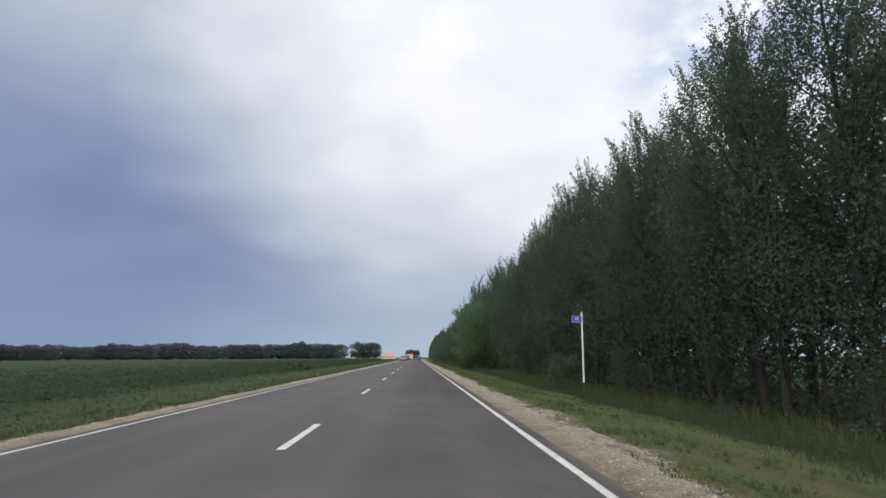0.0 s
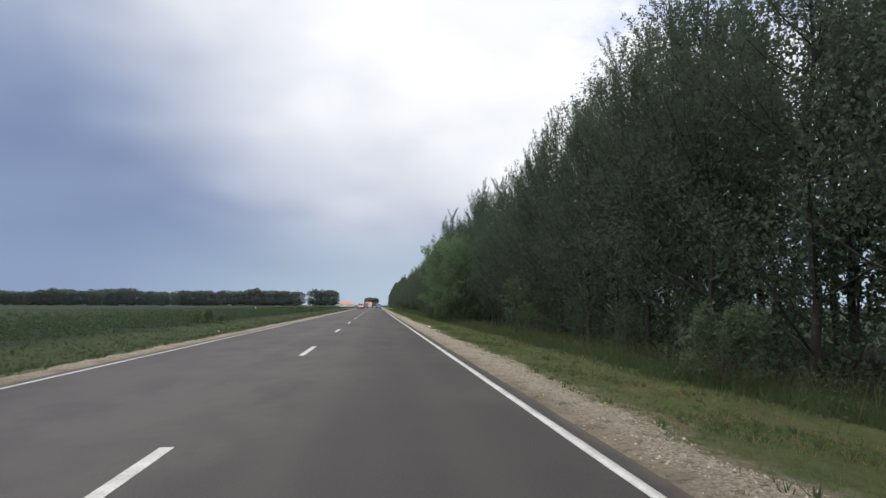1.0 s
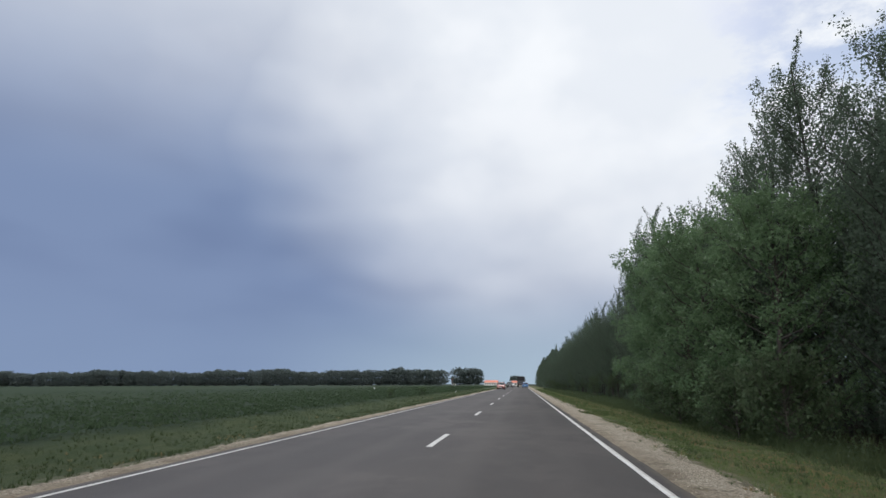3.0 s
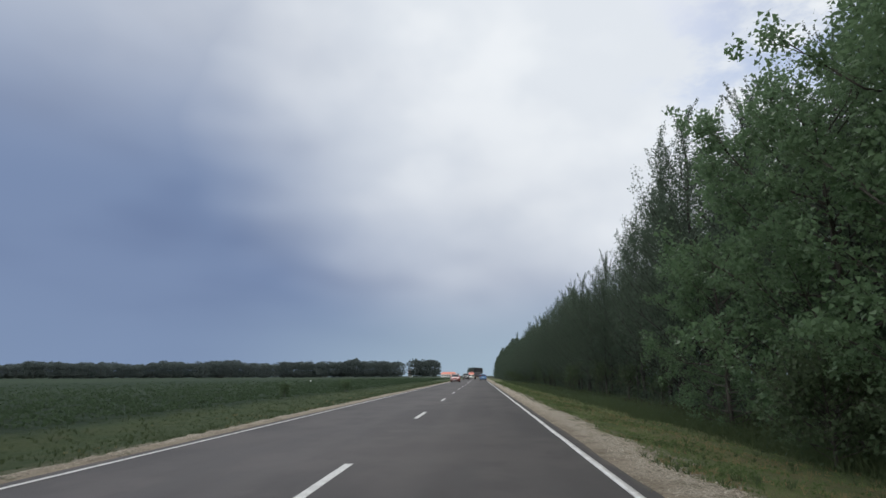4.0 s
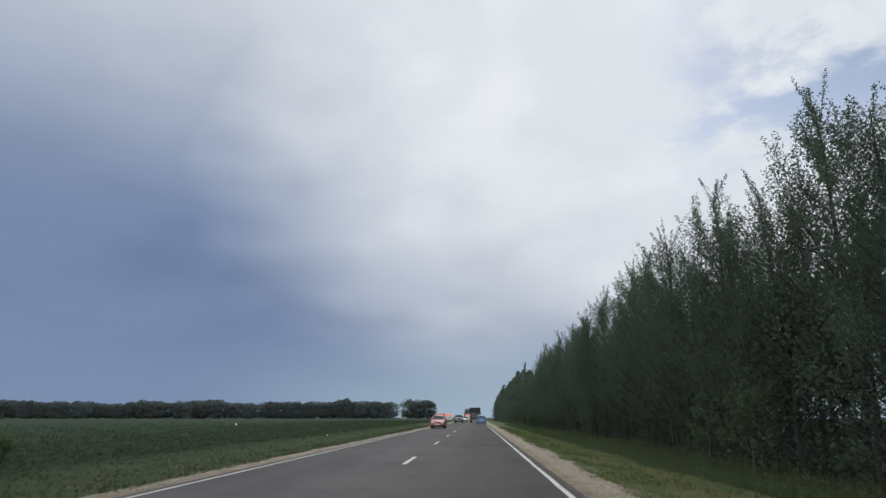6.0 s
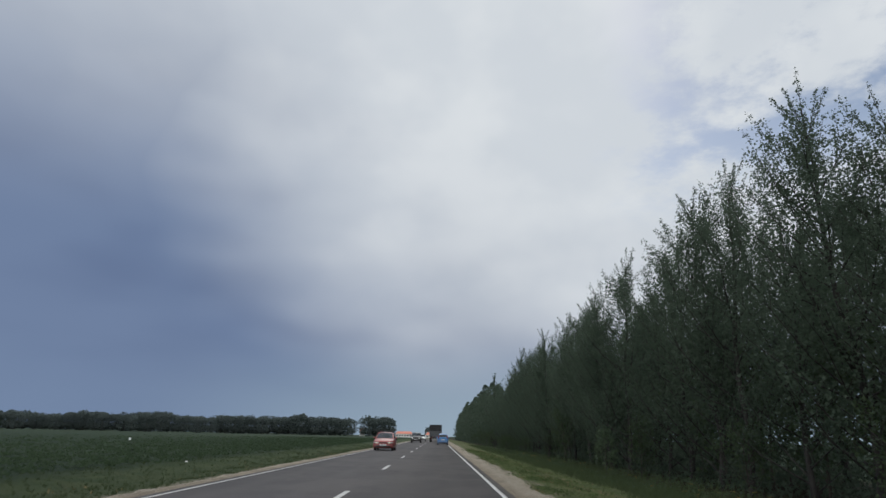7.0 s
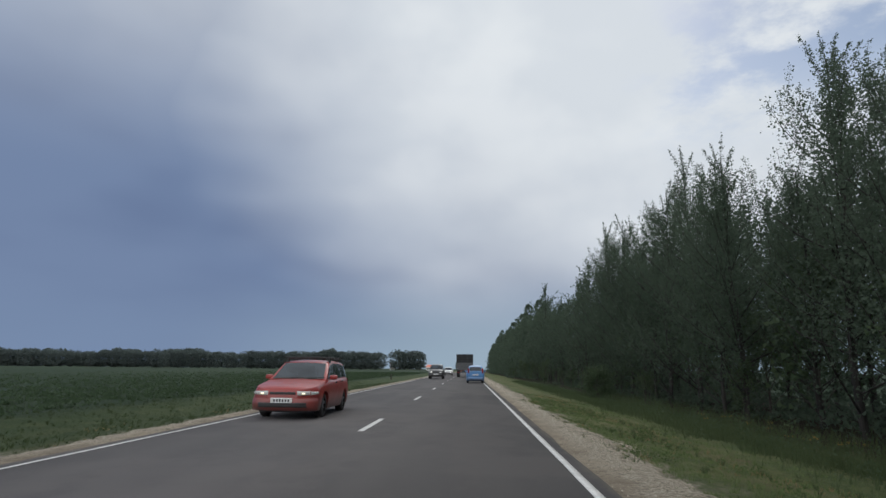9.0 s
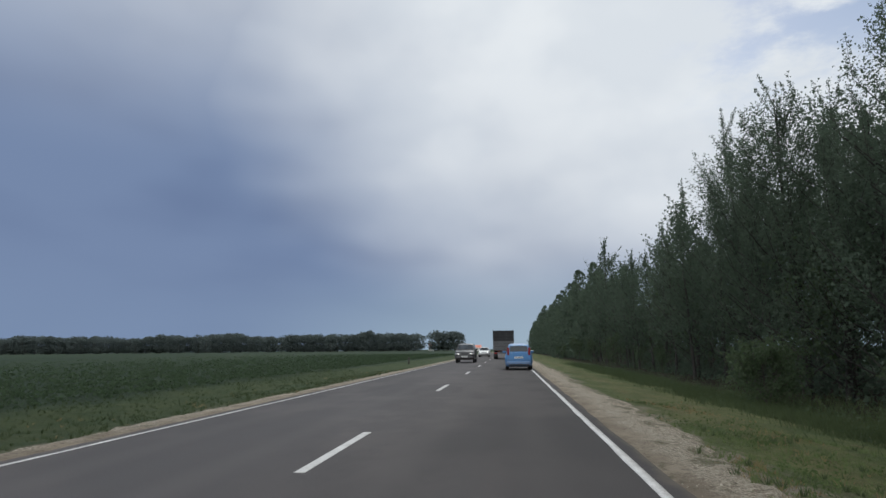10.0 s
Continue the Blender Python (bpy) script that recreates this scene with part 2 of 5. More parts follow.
def turf():
    s = Shader("verge_turf_soil", 0.95, 0, 0.15)
    x = s.xyz()[0]
    wob = s.math("ADD", x, s.math("MULTIPLY", s.math("SUBTRACT", s.noise(0.5, 4, 0.6, (1, 0.5, 1)), 0.5), 2.2))
    c = s.mix(s.ramp(s.noise(0.7, 5, 0.6, (1, 0.6, 1)), 0.35, 0.65), (0.078, 0.106, 0.04), (0.145, 0.153, 0.066))
    c = s.mix(s.ramp(s.noise(5.5, 5, 0.7), 0.45, 0.7, 0, 0.7), c, (0.042, 0.066, 0.022))
    dry = s.math("MULTIPLY", s.ramp(wob, 5.4, 6.2), s.ramp(wob, 7.8, 7.0))
    dry = s.math("MULTIPLY", dry, s.ramp(s.xyz()[1], 100, 150, 1.0, 0.7))      # the bank is drier at its beginning
    c = s.mix(s.math("MULTIPLY", dry, s.ramp(s.noise(1.3, 5, 0.65, (1, 0.5, 1), 3.0), 0.36, 0.66, 0, 0.8)), c, (0.16, 0.136, 0.068))
    c = s.mix(s.ramp(s.noise(0.9, 4, 0.6, (1, 0.6, 1), 9.0), 0.62, 0.75, 0, 0.6), c, (0.17, 0.115, 0.07))
    fine = s.noise(42, 5, 0.75)
    c = s.mix(s.ramp(fine, 0.5, 0.68, 0, 0.75), c, (0.03, 0.038, 0.015))
    c = s.mix(s.ramp(s.noise(60, 4, 0.7, (1, 1, 1), 6.0), 0.55, 0.7, 0, 0.6), c, (0.16, 0.155, 0.07))
    # gravel that has spilled into the turf beside the shoulders
    spill = s.math("ADD", s.math("ABSOLUTE", x, 0), s.math("MULTIPLY", s.math("SUBTRACT", s.noise(0.8, 5, 0.65, (1, 0.55, 1), 4.0), 0.5), 2.6))
    chips = s.ramp(s.noise(48, 4, 0.75, (1, 1, 1), 2.0), 0.4, 0.66)
    stony = s.mix(chips, (0.17, 0.14, 0.105), (0.36, 0.325, 0.26))
    c = s.mix(s.math("MULTIPLY", s.ramp(spill, 4.85, 5.35, 0.95, 0), s.ramp(s.noise(3.2, 5, 0.7, (1, 1, 1), 1.0), 0.36, 0.56)), c, stony)
    # lusher grass on the field side
    lush = s.mix(s.ramp(s.noise(1.7, 5, 0.65, (1, 0.7, 1), 12.0), 0.35, 0.65), (0.032, 0.052, 0.023), (0.052, 0.07, 0.032))
    c = s.mix(s.ramp(s.math("MULTIPLY", wob, -1), 4.2, 5.6, 0, 0.82), c, lush)
    # leaf litter under the wood, crop on the other side
    c = s.mix(s.math("MULTIPLY", s.ramp(wob, 10.4, 12.2), s.ramp(wob, 25.0, 23.0)), c, (0.036, 0.03, 0.02))
    far = s.mix(s.ramp(s.noise(0.02, 5, 0.6, (1, 0.4, 1)), 0.35, 0.7), (0.022, 0.038, 0.021), (0.036, 0.053, 0.027))
    far = s.mix(s.ramp(s.noise(1.2, 5, 0.7), 0.4, 0.7, 0, 0.5), far, (0.026, 0.044, 0.022))
    c = s.mix(s.ramp(s.math("MULTIPLY", wob, -1), 8.6, 10.2), c, far)
    c = s.mix(s.ramp(wob, 23.0, 25.0), c, far)
    s.bump(s.math("ADD", fine, s.noise(9, 4, 0.7)), 0.9, 0.06)
    return s.done(c)


ASPHALT, PAINT, GRAVEL, TURF = asphalt(), road_paint(), gravel(), turf()
STONE = Shader("loose_limestone_chips", 0.9)
STONE = STONE.done(STONE.mix(STONE.island(), (0.18, 0.145, 0.108), (0.53, 0.47, 0.37)))
GRASS = leafy("verge_grass_blades", (0.08, 0.12, 0.045), (0.142, 0.184, 0.076), (0.16, 0.17, 0.075), 0.45, 0.8, spec=0.1)
DRY_GRASS = leafy("dry_verge_grass", (0.15, 0.12, 0.06), (0.26, 0.205, 0.11), (0.24, 0.18, 0.1), 0.45, 0.8, spec=0.1)
WEST_GRASS = leafy("field_side_grass_blades", (0.04, 0.06, 0.027), (0.064, 0.084, 0.038), (0.078, 0.084, 0.04), 0.4, 0.8, spec=0.1)
TALL_GRASS = leafy("tall_ditch_grass", (0.045, 0.07, 0.033), (0.08, 0.108, 0.051), (0.105, 0.102, 0.05), 0.4, 0.8, spec=0.1)
CROP = leafy("beet_crop_leaves", (0.04, 0.062, 0.033), (0.055, 0.082, 0.044), (0.052, 0.074, 0.035), 0.42, 0.7, spec=0.12)
WEED = leafy("low_bank_weed_leaves", (0.045, 0.075, 0.026), (0.09, 0.13, 0.05), (0.085, 0.11, 0.045), 0.4, 0.7, spec=0.1)
TANSY = leafy("dull_yellow_flowers", (0.14, 0.11, 0.04), (0.22, 0.165, 0.055), (0.18, 0.14, 0.05), 0.3, 0.8, spec=0.1)
# poplar green lifted and blued, painting veiling glare into the leaf colour
POPLAR = leafy("glare_lifted_poplar_leaves", (0.082, 0.112, 0.082), (0.108, 0.143, 0.104), (0.108, 0.129, 0.09), 0.5, 0.7, trans=(0.105, 0.14, 0.098), spec=0.05)
MAPLE = leafy("maple_leaves", (0.066, 0.118, 0.057), (0.142, 0.215, 0.112), (0.128, 0.185, 0.085), 0.38, 0.5)
SHRUB = leafy("willow_shrub_leaves", (0.042, 0.068, 0.037), (0.088, 0.12, 0.064), (0.082, 0.102, 0.052), 0.35, 0.6, spec=0.1)
PALE_SHRUB = leafy("pale_ditch_bush_leaves", (0.05, 0.08, 0.042), (0.1, 0.14, 0.08), (0.095, 0.12, 0.066), 0.42, 0.5, spec=0.2)
FIELD_SHRUB = leafy("field_bush_leaves", (0.055, 0.09, 0.045), (0.1, 0.14, 0.072), (0.1, 0.125, 0.06), 0.4, 0.6, spec=0.12)
# far leaf colour made paler and bluer: haze of distance painted in
FAR_LEAF = leafy("hazed_distant_leaves", (0.082, 0.104, 0.098), (0.112, 0.134, 0.126), (0.10, 0.118, 0.108), 0.5, 0.9)


def bark(name, a, b):
    s = Shader(name, 0.9)
    c = s.mix(s.ramp(s.noise(5, 5, 0.65, (1, 1, 0.25)), 0.35, 0.65), a, b)
    s.bump(s.noise(14, 5, 0.7, (1, 1, 0.2)), 0.7, 0.03)
    return s.done(c)


BARK = bark("grey_poplar_bark", (0.022, 0.02, 0.018), (0.05, 0.046, 0.041))
DARK_BARK = bark("dark_maple_bark", (0.03, 0.026, 0.022), (0.09, 0.08, 0.065))

# ---- mesh helpers ----


def thing(name, label, category, group="", kind="", at=None):
    ob = tagged(new(name), label, category, group, kind)
    if at is not None:
        ob.matrix_basis = at
    return ob


def part(name, bm, material, parent=None, label="", smooth=False):
    me = bpy.data.meshes.new(name)
    bm.to_mesh(me)
    bm.free()
    if smooth:
        me.shade_smooth()
    me.materials.append(material)
    ob = new(name, me)
    ob.parent = parent
    return tagged(ob, label)


def sheet(name, verts, faces, material, parent=None, label="", smooth=False):
    """A mesh object from arrays of vertices (n, 3) and faces (m, 3 or 4)."""
    verts, faces = np.asarray(verts, np.float32), np.asarray(faces, np.int32)
    me = bpy.data.meshes.new(name)
    me.vertices.add(len(verts))
    me.vertices.foreach_set("co", verts.ravel())
    k = faces.shape[1]
    me.loops.add(faces.size)
    me.loops.foreach_set("vertex_index", faces.ravel())
    me.polygons.add(len(faces))
    me.polygons.foreach_set("loop_start", np.arange(0, faces.size, k, dtype=np.int32))
    me.update(calc_edges=True)
    if smooth:
        me.shade_smooth()
    me.materials.append(material)
    ob = new(name, me)
    ob.parent = parent
    return tagged(ob, label)


def box(bm, x0, x1, y0, y1, z0, z1, bevel=0.0):
    r = bmesh.ops.create_cube(bm, size=1)
    bmesh.ops.scale(bm, vec=(x1 - x0, y1 - y0, z1 - z0), verts=r["verts"])
    bmesh.ops.translate(bm, vec=((x0 + x1) / 2, (y0 + y1) / 2, (z0 + z1) / 2), verts=r["verts"])
    if bevel:
        edges = list({e for v in r["verts"] for e in v.link_edges})
        bmesh.ops.bevel(bm, geom=edges, offset=bevel, segments=2, affect="EDGES", profile=0.6)
    return bm


def tube(bm, a, b, r0, r1, n=8, cap=True):
    a, b = Vector(a), Vector(b)
    q = (b - a).to_track_quat("Z", "Y").to_matrix()
    rings = []
    for p, r in ((a, r0), (b, r1)):
        rings.append([bm.verts.new(p + q @ Vector((r * math.cos(2 * math.pi * i / n), r * math.sin(2 * math.pi * i / n), 0))) for i in range(n)])
    for i in range(n):
        bm.faces.new((rings[0][i], rings[0][(i + 1) % n], rings[1][(i + 1) % n], rings[1][i]))
    if cap:
        bm.faces.new(rings[0][::-1])
        bm.faces.new(rings[1])
    return bm


rng = np.random.default_rng(12)


def ground_z(x, y):
    """Height of the land: a low road bank, a shallow ditch by the wood, fields that fall away slowly."""
    x, y = np.asarray(x, float), np.asarray(y, float)
    z = np.interp(x, [-9.5, -7.6, -6.2, -4.4, -3.74, 3.74, 4.6, 6.2, 7.8, 9.5, 11.0, 13.0, 40.0],
                  [-0.12, -0.34, -0.26, -0.05, -0.03, -0.03, -0.06, -0.24, -0.42, -0.62, -0.66, -0.55, -0.4])
    rough = 0.05 * np.sin(x * 1.3 + np.sin(y * 0.37)) * np.sin(y * 0.55 + 1.2 * np.sin(x)) + 0.03 * np.sin(x * 3.1 + y * 1.9)
    z = z + np.where(np.abs(x) < 4.3, 0, rough * np.clip((np.abs(x) - 4.3) / 1.5, 0, 1) * np.clip(60 / np.maximum(np.abs(x), 1), 0, 1))
    z = z - 0.0022 * np.clip(-x - 60, 0, 2000) - 0.0026 * np.clip(np.hypot(np.maximum(y - 350, 0), np.clip(np.abs(x) - 60, 0, None) * 0.0), 0, 1500)
    return z


# ---- ground, road, shoulders ----
gx = np.unique(np.concatenate([np.linspace(-4000, -300, 12), np.linspace(-300, -40, 14), np.linspace(-40, -12, 15), np.linspace(-12, -3.74, 22), [0.0],
                               np.linspace(3.74, 14, 28), np.linspace(14, 40, 12), np.linspace(40, 4000, 12)]))
gy = np.unique(np.concatenate([np.linspace(-3000, -40, 10), np.linspace(-40, 240, 281), np.linspace(240, 500, 40), np.linspace(500, 4500, 20)]))
XX, YY = np.meshgrid(gx, gy)
gv = np.stack([XX, YY, ground_z(XX, YY)], -1).reshape(-1, 3)
nx_, ny_ = len(gx), len(gy)
ii = (np.arange(ny_ - 1)[:, None] * nx_ + np.arange(nx_ - 1)[None]).ravel()
ground = sheet("ground", gv, np.stack([ii, ii + 1, ii + nx_ + 1, ii + nx_], 1), TURF, smooth=True)
tagged(ground, "grassy verge, ditch and flat green farmland beside the road", "ground", kind="structure")

ROAD_END = 345.0


def strip(name, xl, xr, y0, y1, z, step, material, parent=None, label="", edge=0.0, thick=0.0, skirt=0.05):
    """A long strip along the road with slightly uneven edges."""
    ys = np.arange(y0, y1 + step / 2, step)
    a = xl + edge * rng.normal(size=len(ys))
    b = xr + edge * rng.normal(size=len(ys))
    rows = np.stack([np.stack([a, ys, np.full_like(ys, z - skirt)], 1), np.stack([a, ys, np.full_like(ys, z)], 1),
                     np.stack([b, ys, np.full_like(ys, z)], 1), np.stack([b, ys, np.full_like(ys, z - skirt)], 1)], 1)
    n = len(ys)
    k = np.arange(n - 1)[:, None] * 4 + np.arange(3)[None]
    k = k.ravel()
    f = np.stack([k, k + 1, k + 5, k + 4], 1)[:, ::-1]
    return sheet(name, rows.reshape(-1, 3), f, material, parent, label)


road = strip("road", -3.74, 3.74, -60, ROAD_END, 0.0, 1.0, ASPHALT, edge=0.012, skirt=0.12)
tagged(road, "two-lane country road of worn grey asphalt", "road", kind="structure")
strip("edge_line", 3.45, 3.555, -60, ROAD_END, 0.005, 1.0, PAINT, road, "solid white edge line", edge=0.004, skirt=0.004)
strip("edge_line", -3.535, -3.46, -60, ROAD_END, 0.005, 1.0, PAINT, road, "solid white edge line", edge=0.004, skirt=0.004)
bm = bmesh.new()
box(bm, -0.06, 0.06, 0, 3.0, 0.0, 0.005)
dash = part("lane_dash", bm, PAINT, road)
dash.matrix_basis = pose(0, -48, 0.001)
for k in range(-3, 28):
    d = new("lane_dash", dash.data)
    d.parent = road
    d.matrix_basis = pose(0, 12.0 * k, 0.001)


def shoulder_edge(ys, outer, wob):
    return outer + wob * (0.55 * np.sin(ys * 0.31) + 0.4 * np.sin(ys * 1.13 + 1) + 0.25 * np.sin(ys * 3.7 + 2 * np.sin(ys)))


def shoulder_rise(u):
    """Height of the gravel above the bank, from the asphalt (u = 0) to the grass (u = 1)."""
    return 0.012 + 0.03 * np.sin(np.clip(u, 0, 1) * np.pi)


def shoulder(name, side, inner, outer, wob, label):
    ys = np.arange(-60, ROAD_END, 0.2)
    w = shoulder_edge(ys, outer, wob)
    us = np.linspace(0, 1, 9)
    xs = side * (inner + (w - inner)[:, None] * us[None])
    yy = np.repeat(ys[:, None], 9, 1)
    zz = ground_z(xs, yy) + shoulder_rise(us)[None] + (0.004 + 0.016 * us[None] ** 1.5) * rng.normal(size=xs.shape)
    zz[:, 0], zz[:, -1] = -0.025, ground_z(xs[:, -1], ys) - 0.02
    v = np.stack([xs, yy, zz], -1).reshape(-1, 3)
    i = (np.arange(len(ys) - 1)[:, None] * 9 + np.arange(8)[None]).ravel()
    f = np.stack([i, i + 1, i + 10, i + 9], 1)
    ob = sheet(name, v, f if side > 0 else f[:, ::-1], GRAVEL, smooth=True)
    return tagged(ob, label, "shoulder", kind="structure")


shoulder("shoulder_east", 1, 3.735, 4.88, 0.3, "pale gravel shoulder with loose chips and grass creeping in")
shoulder("shoulder_west", -1, 3.735, 4.4, 0.14, "narrow pale gravel shoulder along the road edge")

# ---- vegetation ----


def leaf_cards(c, size, rnd, aspect=0.6, droop=0.0):
    """Rhombic leaves at the centres c: arrays of vertices and quads."""
    n = len(c)
    a = rnd.normal(size=(n, 3))
    a[:, 2] -= droop
    a /= np.linalg.norm(a, axis=1)[:, None]
    b = np.cross(a, rnd.normal(size=(n, 3)))
    b /= np.linalg.norm(b, axis=1)[:, None]
    s = (size * rnd.uniform(0.6, 1.35, n))[:, None]
    fold = np.cross(a, b) * s * 0.12
    v = np.stack([c - a * s, c + b * s * aspect + fold, c + a * s, c - b * s * aspect + fold], 1).reshape(-1, 3)
    return v, np.arange(4 * n).reshape(-1, 4)


def leaf_chips(c, size, rnd):
    """Small three-cornered leaves at the centres c."""
    n = len(c)
    a = rnd.normal(size=(n, 3))
    a /= np.linalg.norm(a, axis=1)[:, None]
    b = np.cross(a, rnd.normal(size=(n, 3)))
    b /= np.linalg.norm(b, axis=1)[:, None]
    s = (size * rnd.uniform(0.6, 1.35, n))[:, None]
    v = np.stack([c - a * s, c + a * s * 0.6 + b * s * 0.8, c + a * s * 0.6 - b * s * 0.8], 1).reshape(-1, 3)
    return v, np.arange(3 * n).reshape(-1, 3)


def branch_mesh(segs, sides=5):
    """Tapered sticks: segs is a list of (a, b, ra, rb)."""
    a = np.array([s[0] for s in segs], float)
    b = np.array([s[1] for s in segs], float)
    ra, rb = np.array([s[2] for s in segs]), np.array([s[3] for s in segs])
    d = b - a
    d /= np.linalg.norm(d, axis=1)[:, None]
    u = np.cross(d, np.where(np.abs(d[:, 2:]) > 0.9, [[1.0, 0, 0]], [[0, 0, 1.0]]))
    u /= np.linalg.norm(u, axis=1)[:, None]
    w = np.cross(d, u)
    t = np.arange(sides) * 2 * np.pi / sides
    ring = np.cos(t)[None, :, None] * u[:, None] + np.sin(t)[None, :, None] * w[:, None]
    v = np.concatenate([a[:, None] + ring * ra[:, None, None], b[:, None] + ring * rb[:, None, None]], 1)
    k = np.arange(sides)
    f = np.stack([k, (k + 1) % sides, (k + 1) % sides + sides, k + sides], 1)
    return v.reshape(-1, 3), (np.arange(len(segs))[:, None, None] * 2 * sides + f[None]).reshape(-1, 4)


def stem_mesh(p, r, sides):
    """One tapering trunk through the points p with the radii r."""
    t = np.arange(sides) * 2 * np.pi / sides
    ring = np.stack([np.cos(t), np.sin(t), 0 * t], 1)
    v = p[:, None] + ring[None] * r[:, None, None]
    k = np.arange(sides)
    f = np.stack([k, (k + 1) % sides, (k + 1) % sides + sides, k + sides], 1)
    return v.reshape(-1, 3), (np.arange(len(p) - 1)[:, None, None] * sides + f[None]).reshape(-1, 4)


def wooden_parts(top, p, r, segs, sides, wood):
    """The trunk, and the many boughs and twigs that leave it."""
    v, f = stem_mesh(p, r, max(6, sides))
    sheet("trunk", v, f, wood, top, smooth=True)
    v, f = branch_mesh(segs, sides)
    tagged(sheet("branchwork", v, f, wood, top, smooth=True), kind="stuff")


def stem(rnd, height, lean, r0, n=7):
    """Points and radii of a slightly crooked trunk."""
    t = np.linspace(0, 1, n)
    p = np.stack([lean[0] * t ** 1.5, lean[1] * t ** 1.5, height * t], 1)
    p[1:-1, :2] += rnd.normal(scale=0.012 * height, size=(n - 2, 2)) * 0.6
    return p, r0 * (1 - 0.9 * t) + 0.008


def along(p, t):
    k = np.linspace(0, 1, len(p))
    return np.array([np.interp(t, k, p[:, i]) for i in range(3)])


def tree(name, seed, height, start, reach, rise, limbs, leaves, size, wood, leaf, r0, label, category, cluster=0.2, sides=6, twig=2, clump=0.0):
    """A round-crowned tree or shrub: trunk with its limbs, and leaves that sit along the twigs (clump: the share gathered at their ends)."""
    rnd = np.random.default_rng(seed)
    top = thing(name, label, category)
    p, r = stem(rnd, height, rnd.normal(scale=0.03 * height, size=2), r0)
    segs, tips = [], []
    for i in range(limbs):
        h = start + (0.985 - start) * ((i + rnd.uniform(0, 1)) / limbs) ** 0.9
        base = along(p, h)
        az = i * 2.4 + rnd.normal(scale=0.5)
        u = (h - start) / (1 - start)
        length = reach * math.sqrt(max(0.06, 1 - (1.75 * u - 0.72) ** 2 * 0.9)) * rnd.uniform(0.72, 1.2)
        el = radians(rise + 26 * u + rnd.normal(scale=9))
        d = np.array([math.cos(az) * math.cos(el), math.sin(az) * math.cos(el), math.sin(el)])
        mid = base + d * length * 0.55
        end = base + d * length + np.array([0, 0, 0.28 * length])
        rb = max(0.010, 0.019 * length * (1 - 0.5 * u))
        segs += [(base, mid, rb, rb * 0.6), (mid, end, rb * 0.6, 0.006)]
        for j in range(3 + int(length * 1.6)):
            t = rnd.uniform(0.3, 1.0)
            q = mid + (end - mid) * (t - 0.5) * 2 if t > 0.5 else base + (mid - base) * t * 2
            sd = d + rnd.normal(scale=0.55, size=3) + np.array([0, 0, 0.35])
            sd /= np.linalg.norm(sd)
            sl = length * rnd.uniform(0.2, 0.42) * (1.25 - 0.5 * t) + 0.2
            tips.append((q, q + sd * sl))
            if j % twig == 0:
                segs.append((q, q + sd * sl, 0.011, 0.004))
        tips.append((mid, end))
    for j in range(5):
        q = along(p, rnd.uniform(0.74, 0.96)) + np.array([rnd.normal(scale=0.02 * height), rnd.normal(scale=0.02 * height), 0])
        e = q + np.array([rnd.normal(scale=0.035 * height), rnd.normal(scale=0.035 * height), rnd.uniform(0.06, 0.15) * height])
        tips.append((q, e))
        segs.append((q, e, 0.014, 0.004))
    wooden_parts(top, p, r, segs, sides, wood)
    a, b = np.array([t[0] for t in tips]), np.array([t[1] for t in tips])
    w = np.linalg.norm(b - a, axis=1)
    k = rnd.choice(len(a), leaves, p=w / w.sum())
    t = rnd.uniform(0.1, 1.06, leaves) ** 0.8
    t = np.where(rnd.random(leaves) < clump, 1.0, t)
    c = a[k] + (b - a)[k] * t[:, None] + rnd.normal(scale=cluster, size=(leaves, 3)) * (1.15 - 0.55 * t[:, None])
    v, f = leaf_chips(c, size, rnd)
    sheet("crown", v, f, leaf, top)
    return top


